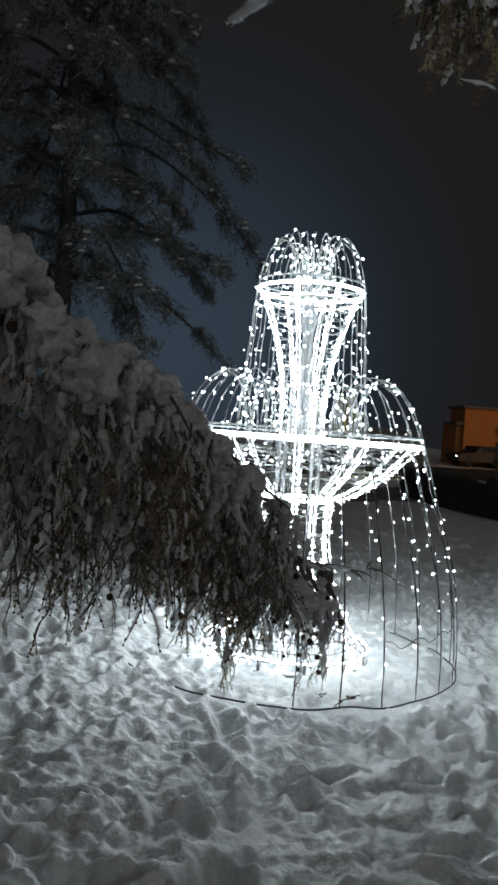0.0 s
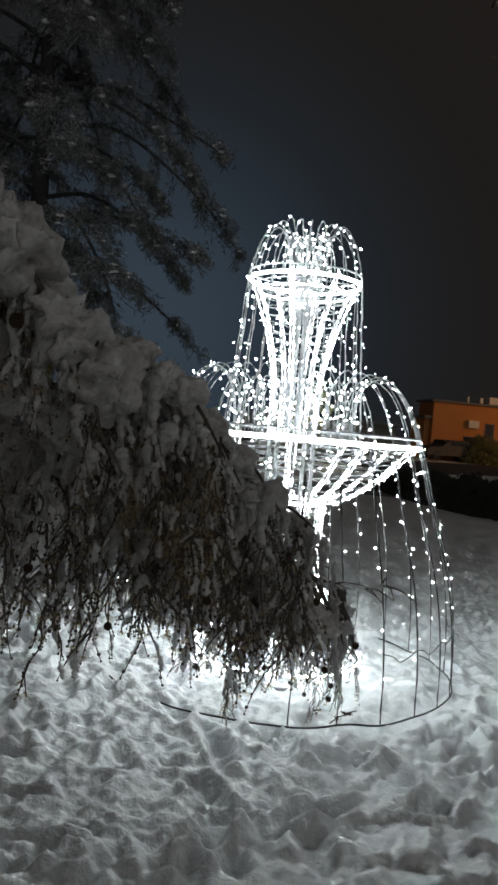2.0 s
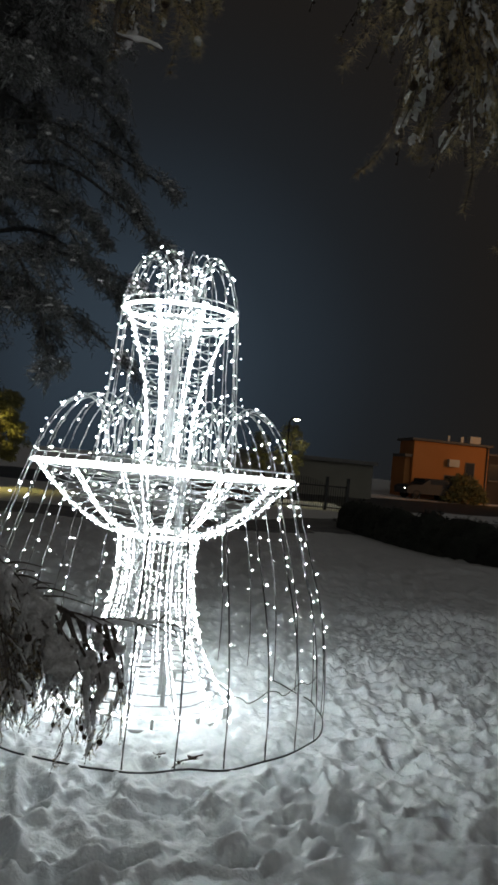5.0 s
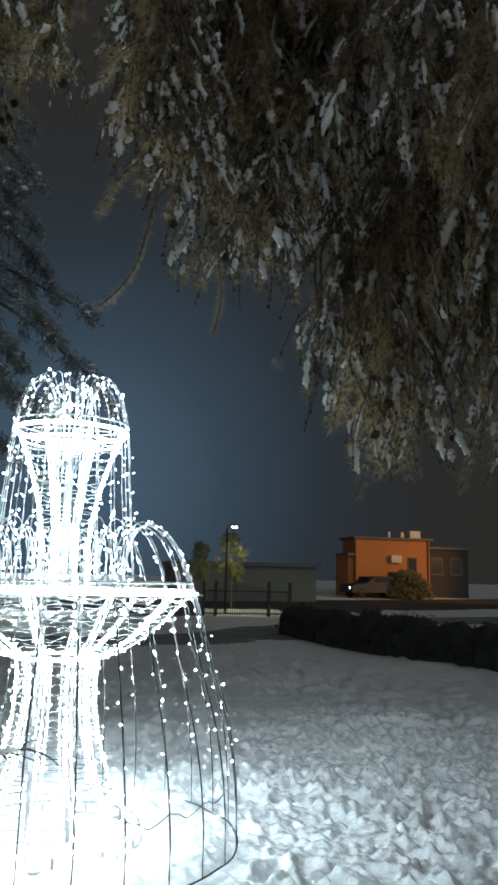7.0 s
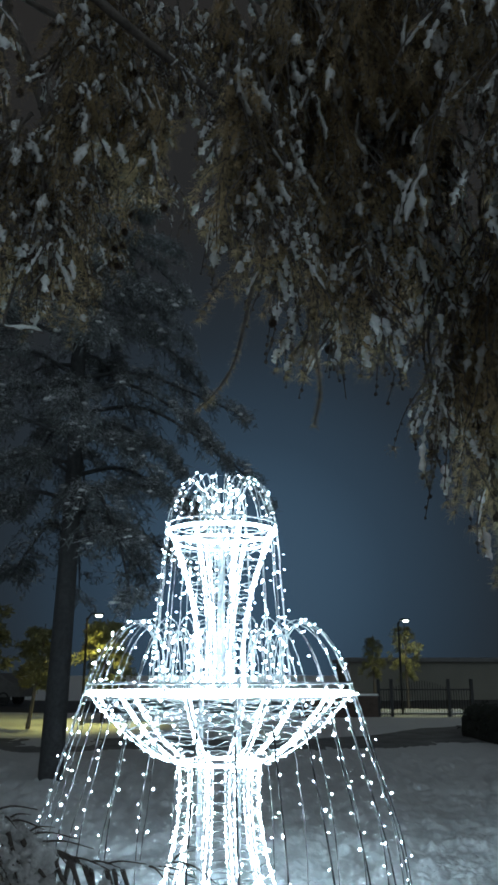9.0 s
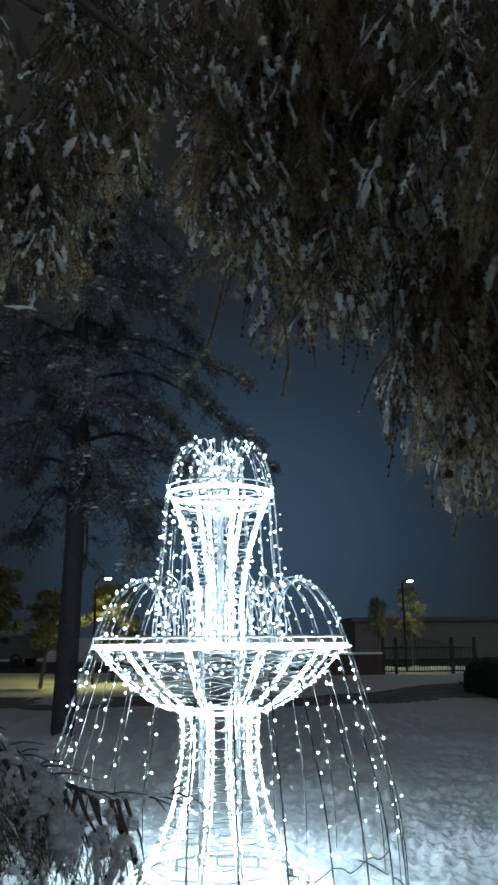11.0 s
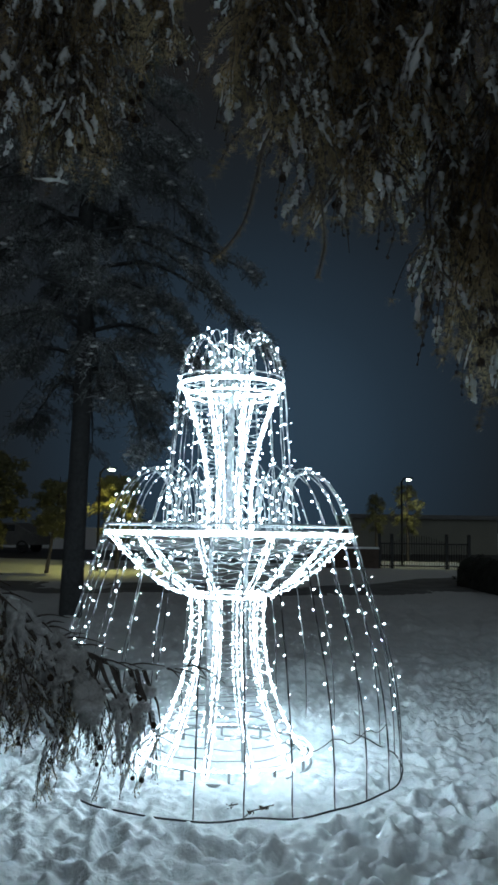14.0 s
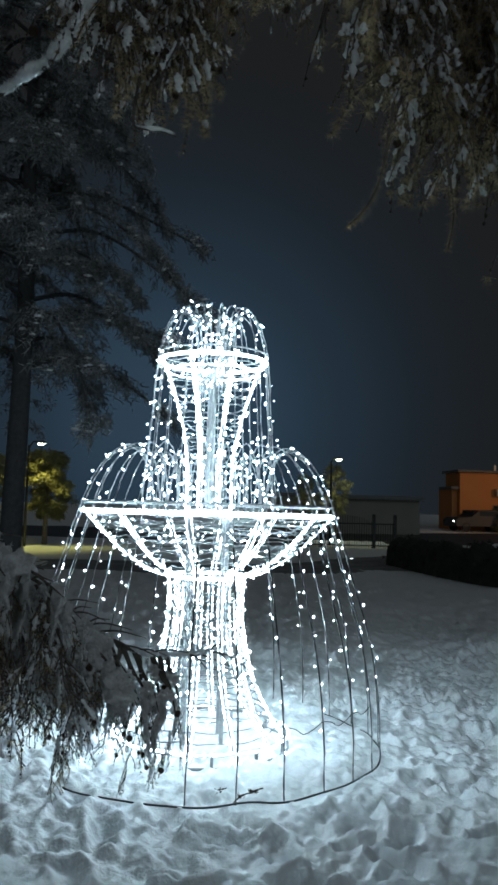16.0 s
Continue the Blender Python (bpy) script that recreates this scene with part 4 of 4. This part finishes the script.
# low snow ridge added to give the bright strip of lit road behind the railing
bank = Geo()
for i in range(70):
    x = 5.0 + 4.6 * i / 69
    bank.ball((x - 7.3, 0.1 * noise.noise((x * 1.3, 0, 4)), 0.02), 0.16 + 0.06 * noise.noise((x * 2.1, 3, 0)), 2, (1.3, 1.5, 0.9), 0.35, i * 0.7)
verge = thing("lit_snow_strip", "snow ridge standing for a lamp-lit strip of road behind a railing", "snow bank", place=(7.3, 27.6, float(rise(27.6))))
part("snow", bank, SNOW, verge)

wall = thing("low_brick_wall", "low red brick wall capped with snow", "wall", place=(4.35, 25.4, float(rise(25.4))))
soften(part("wall_body", Geo().box((0, 0, 0.38), (3.0, 0.25, 0.8)), BRICK, wall, smooth=False), 0.02)
soften(part("snow_cap", Geo().box((0, 0, 0.81), (3.05, 0.29, 0.08)), SNOW_SOFT, wall, smooth=False), 0.03)


def window(parent, x, y, z, w, h):
    o = part("window", Geo().box((x, y, z), (w, 0.06, h)), ROOF, parent, smooth=False)
    part("pane", Geo().box((x, y - 0.02, z), (w - 0.12, 0.05, h - 0.12)), GLASS, o, smooth=False)
    part("window_sill", Geo().box((x, y - 0.05, z - h / 2 - 0.03), (w + 0.1, 0.16, 0.05)), ROOF, o, smooth=False)


def build_house():
    y = 45.0
    z = 0.80
    h = thing("flat_roofed_house", "orange stucco house with a flat roof, lit by a sodium lamp", "house", place=(0, y, z))
    top = 4.86 - z
    soften(part("wall", Geo().box((22.97, 1.3, top / 2), (5.56, 2.6, top)), STUCCO, h, smooth=False), 0.03)
    soften(part("roof", Geo().box((22.97, 1.3, top + 0.09), (5.96, 3.0, 0.18)), ROOF, h, "thin projecting roof edge", smooth=False), 0.03)
    part("side_wall", Geo().box((19.99, 1.6, 1.45), (0.4, 2.4, 2.9)), STUCCO, h, "lower side wing", smooth=False)
    part("canopy", Geo().box((19.93, 1.3, 3.0), (0.55, 2.4, 0.2)), ROOF, h, "pale canopy", smooth=False)
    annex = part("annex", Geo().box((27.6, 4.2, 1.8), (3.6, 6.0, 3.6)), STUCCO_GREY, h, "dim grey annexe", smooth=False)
    part("annex_roof", Geo().box((27.6, 4.2, 3.67), (3.9, 6.3, 0.14)), ROOF, annex, smooth=False)
    for x, w in ((24.3, 0.2), (23.3, 0.12)):
        part("chimney", Geo().box((x, 1.4, top + 0.42), (w, w, 0.5)), PALE, h, smooth=False)
    part("roof_tank", Geo().box((25.3, 1.6, top + 0.48), (0.8, 0.6, 0.60)), PALE, h, "pale box on the roof", smooth=False)
    for x, zz, w, hh in ((24.4, 2.3, 0.7, 1.2), (23.0, 0.95, 0.9, 1.9)):
        window(h, x, -0.01, zz, w, hh)
    part("wall_unit", Geo().box((23.1, -0.16, 2.75), (0.75, 0.3, 0.5)), PALE, h, "wall-mounted air conditioning unit", smooth=False)
    for x in (26.9, 28.4):
        window(annex, x, 1.19, 2.4, 0.9, 1.2)
    part("drainpipe", Geo().tube([(25.6, -0.05, 0), (25.6, -0.05, top)], 0.05, 8), ROOF, h)


build_house()

DIM = grained("dull_cream_render", (0.15, 0.145, 0.12), (0.21, 0.20, 0.17), 0.8, 0.85, 0.3, 20.0)
pale = thing("pale_building", "long low pale building dimly lit behind the trees", "building", place=(10.6, 37.0, 0.65))
part("wall", Geo().box((0, 2.5, 0.95), (8.0, 5.0, 2.1)), DIM, pale, smooth=False)
part("roof", Geo().box((0, 2.5, 2.1), (8.4, 5.5, 0.22)), ROOF, pale, smooth=False)


def bush_mass(g, line, height, width, r, density, leaf):
    for p in line:
        for _ in range(density):
            a = r.uniform(0, math.pi)
            q = Vector((p.x + math.cos(a) * width * 0.5 * r.uniform(0.5, 1.05), p.y + r.uniform(-0.3, 0.3) * width, 0))
            top = height * (0.82 + 0.25 * noise.noise((p.x * 1.7, p.y * 1.7, 0)))
            q.z = float(rise(q.y)) + r.uniform(0.05, 1) ** 0.7 * top * (0.55 + 0.45 * math.sin(a))
            spray(g, q, (math.cos(a), 0, 0.6), r, 9, leaf, leaf * 0.45)


def build_hedge():
    r = random.Random(12)
    h = thing("hedge", "dark clipped hedge running beside the snowy field", "hedge")
    line = spline([(11.6, 2.0, 0), (10.1, 6.5, 0), (9.35, 9.0, 0), (8.65, 12.4, 0), (7.95, 14.8, 0), (7.35, 18.0, 0)], 150)
    core = Geo()
    for i, p in enumerate(line):
        e = (1.12 - 0.05 * i / 149) * (0.85 + 0.2 * noise.noise((p.x * 1.7, p.y * 1.7, 0)))
        for k in range(9):
            a = math.pi * k / 8
            core.v.append(Vector((p.x + math.cos(a) * 0.5 * (1 + 0.2 * noise.noise((i * 0.4, k, 2))), p.y, float(rise(p.y)) - 0.05 + e * math.sin(a) ** 0.6 * (1 + 0.12 * noise.noise((i * 0.5, k, 7))))))
    for i in range(149):
        for k in range(8):
            core.f.append((i * 9 + k, i * 9 + k + 1, (i + 1) * 9 + k + 1, (i + 1) * 9 + k))
    part("hedge_body", core, HEDGE, h)
    g = Geo()
    bush_mass(g, line, 1.12, 1.1, r, 26, 0.08)
    tagged(part("foliage", g, HEDGE, h, "", smooth=False), kind="stuff")


build_hedge()

bush = thing("bush", "round green bush in front of an orange house", "bush", place=(0, 0, 0))
g = Geo()
rb = random.Random(21)
for _ in range(560):
    v = Vector((rb.gauss(0, 1), rb.gauss(0, 1), abs(rb.gauss(0, 1)))).normalized() * rb.uniform(0.5, 1.0)
    spray(g, Vector((23.2 + v.x * 1.7, 43.2 + v.y * 1.0, float(rise(43.2)) + 0.1 + v.z * 1.85)), v, rb, 12, 0.22, 0.1)
tagged(part("foliage", g, LEAF, bush, "", smooth=False), kind="stuff")
part("stem", Geo().tube([(23.4, 43.2, float(rise(43.2)) - 0.1), (23.4, 43.2, float(rise(43.2)) + 1.0)], 0.06, 6), BARK, bush)


def build_car(x, y, turn, label, paint):
    z = float(rise(y))
    c = thing("parked_car", label, "car", "parked cars by the road", (x, y, z), turn)
    prof = [(-2.1, 0.35), (-2.15, 0.75), (-1.9, 0.92), (-1.0, 0.98), (-0.45, 1.42), (0.9, 1.45), (1.7, 1.0), (2.05, 0.9), (2.1, 0.4)]
    g = Geo()
    for yy, s in ((-0.85, 0.94), (-0.80, 1.0), (0.80, 1.0), (0.85, 0.94)):
        g.v += [Vector((px * (1 if s == 1 else 0.985), yy, 0.35 + (pz - 0.35) * s)) for px, pz in prof]
    n = len(prof)
    for j in range(3):
        for i in range(n):
            k = (i + 1) % n
            g.f.append((j * n + i, j * n + k, (j + 1) * n + k, (j + 1) * n + i))
    g.f.append(tuple(range(n))[::-1])
    g.f.append(tuple(3 * n + i for i in range(n)))
    part("body", g, paint, c, smooth=False)
    for sx in (-1.35, 1.3):
        for sy in (-0.78, 0.78):
            w = part("wheel", Geo().ring(0.24, 0, 0.085, 24, 8), RUBBER, c)
            w.matrix_basis = pose(sx, sy, 0.33, 90, 0, 0)
            part("rim", Geo().ball((0, 0, 0), 0.2, 2, (1, 1, 0.25)), DARK_METAL, w)
    for sy in (-0.6, 0.6):
        part("headlight", Geo().ball((-2.12, sy, 0.68), 0.09, 2, (0.4, 1.4, 0.8)), HEADLIGHT if sy < 0 else GLASS, c)
    part("windscreen", Geo().box((-0.74, 0, 1.2), (0.05, 1.35, 0.42)), GLASS, c, smooth=False)
    for sy in (-0.855, 0.855):
        part("side_window", Geo().box((0.25, sy * 0.985, 1.2), (1.3, 0.03, 0.3)), GLASS, c, smooth=False)


build_car(20.9, 43.6, 8, "dark parked car beside a bush and an orange house", CARPAINT)
build_car(-11.2, 33.0, -10, "grey parked car under yellow lamp light", ROOF)

# debris inside the hoop: a few dark leafy scraps
for k, (x, y, w) in enumerate(((0.03, -1.09, 0.3), (0.17, -1.17, 1.2), (0.25, -1.10, 2.2))):
    scrap = thing("leaf_scrap", "dark leafy scrap lying on the snow", "leaf litter", "scraps on the snow", (x, y, 0.0))
    g = Geo()
    rs = random.Random(90 + k)
    for _ in range(9):
        a = rs.uniform(0, 6.28)
        g.leaf((rs.uniform(-0.02, 0.02), rs.uniform(-0.02, 0.02), 0.0), (math.cos(a), math.sin(a), rs.uniform(0.1, 1.0)), rs.uniform(0.022, 0.045), 0.016)
    part("leaves", g, CONE, scrap, "", smooth=False)
    part("stalk", Geo().tube([(-0.05, 0, -0.03), (0.0, 0.01, 0.01), (0.06, 0.02, 0.02)], 0.004, 5), BARK, scrap)
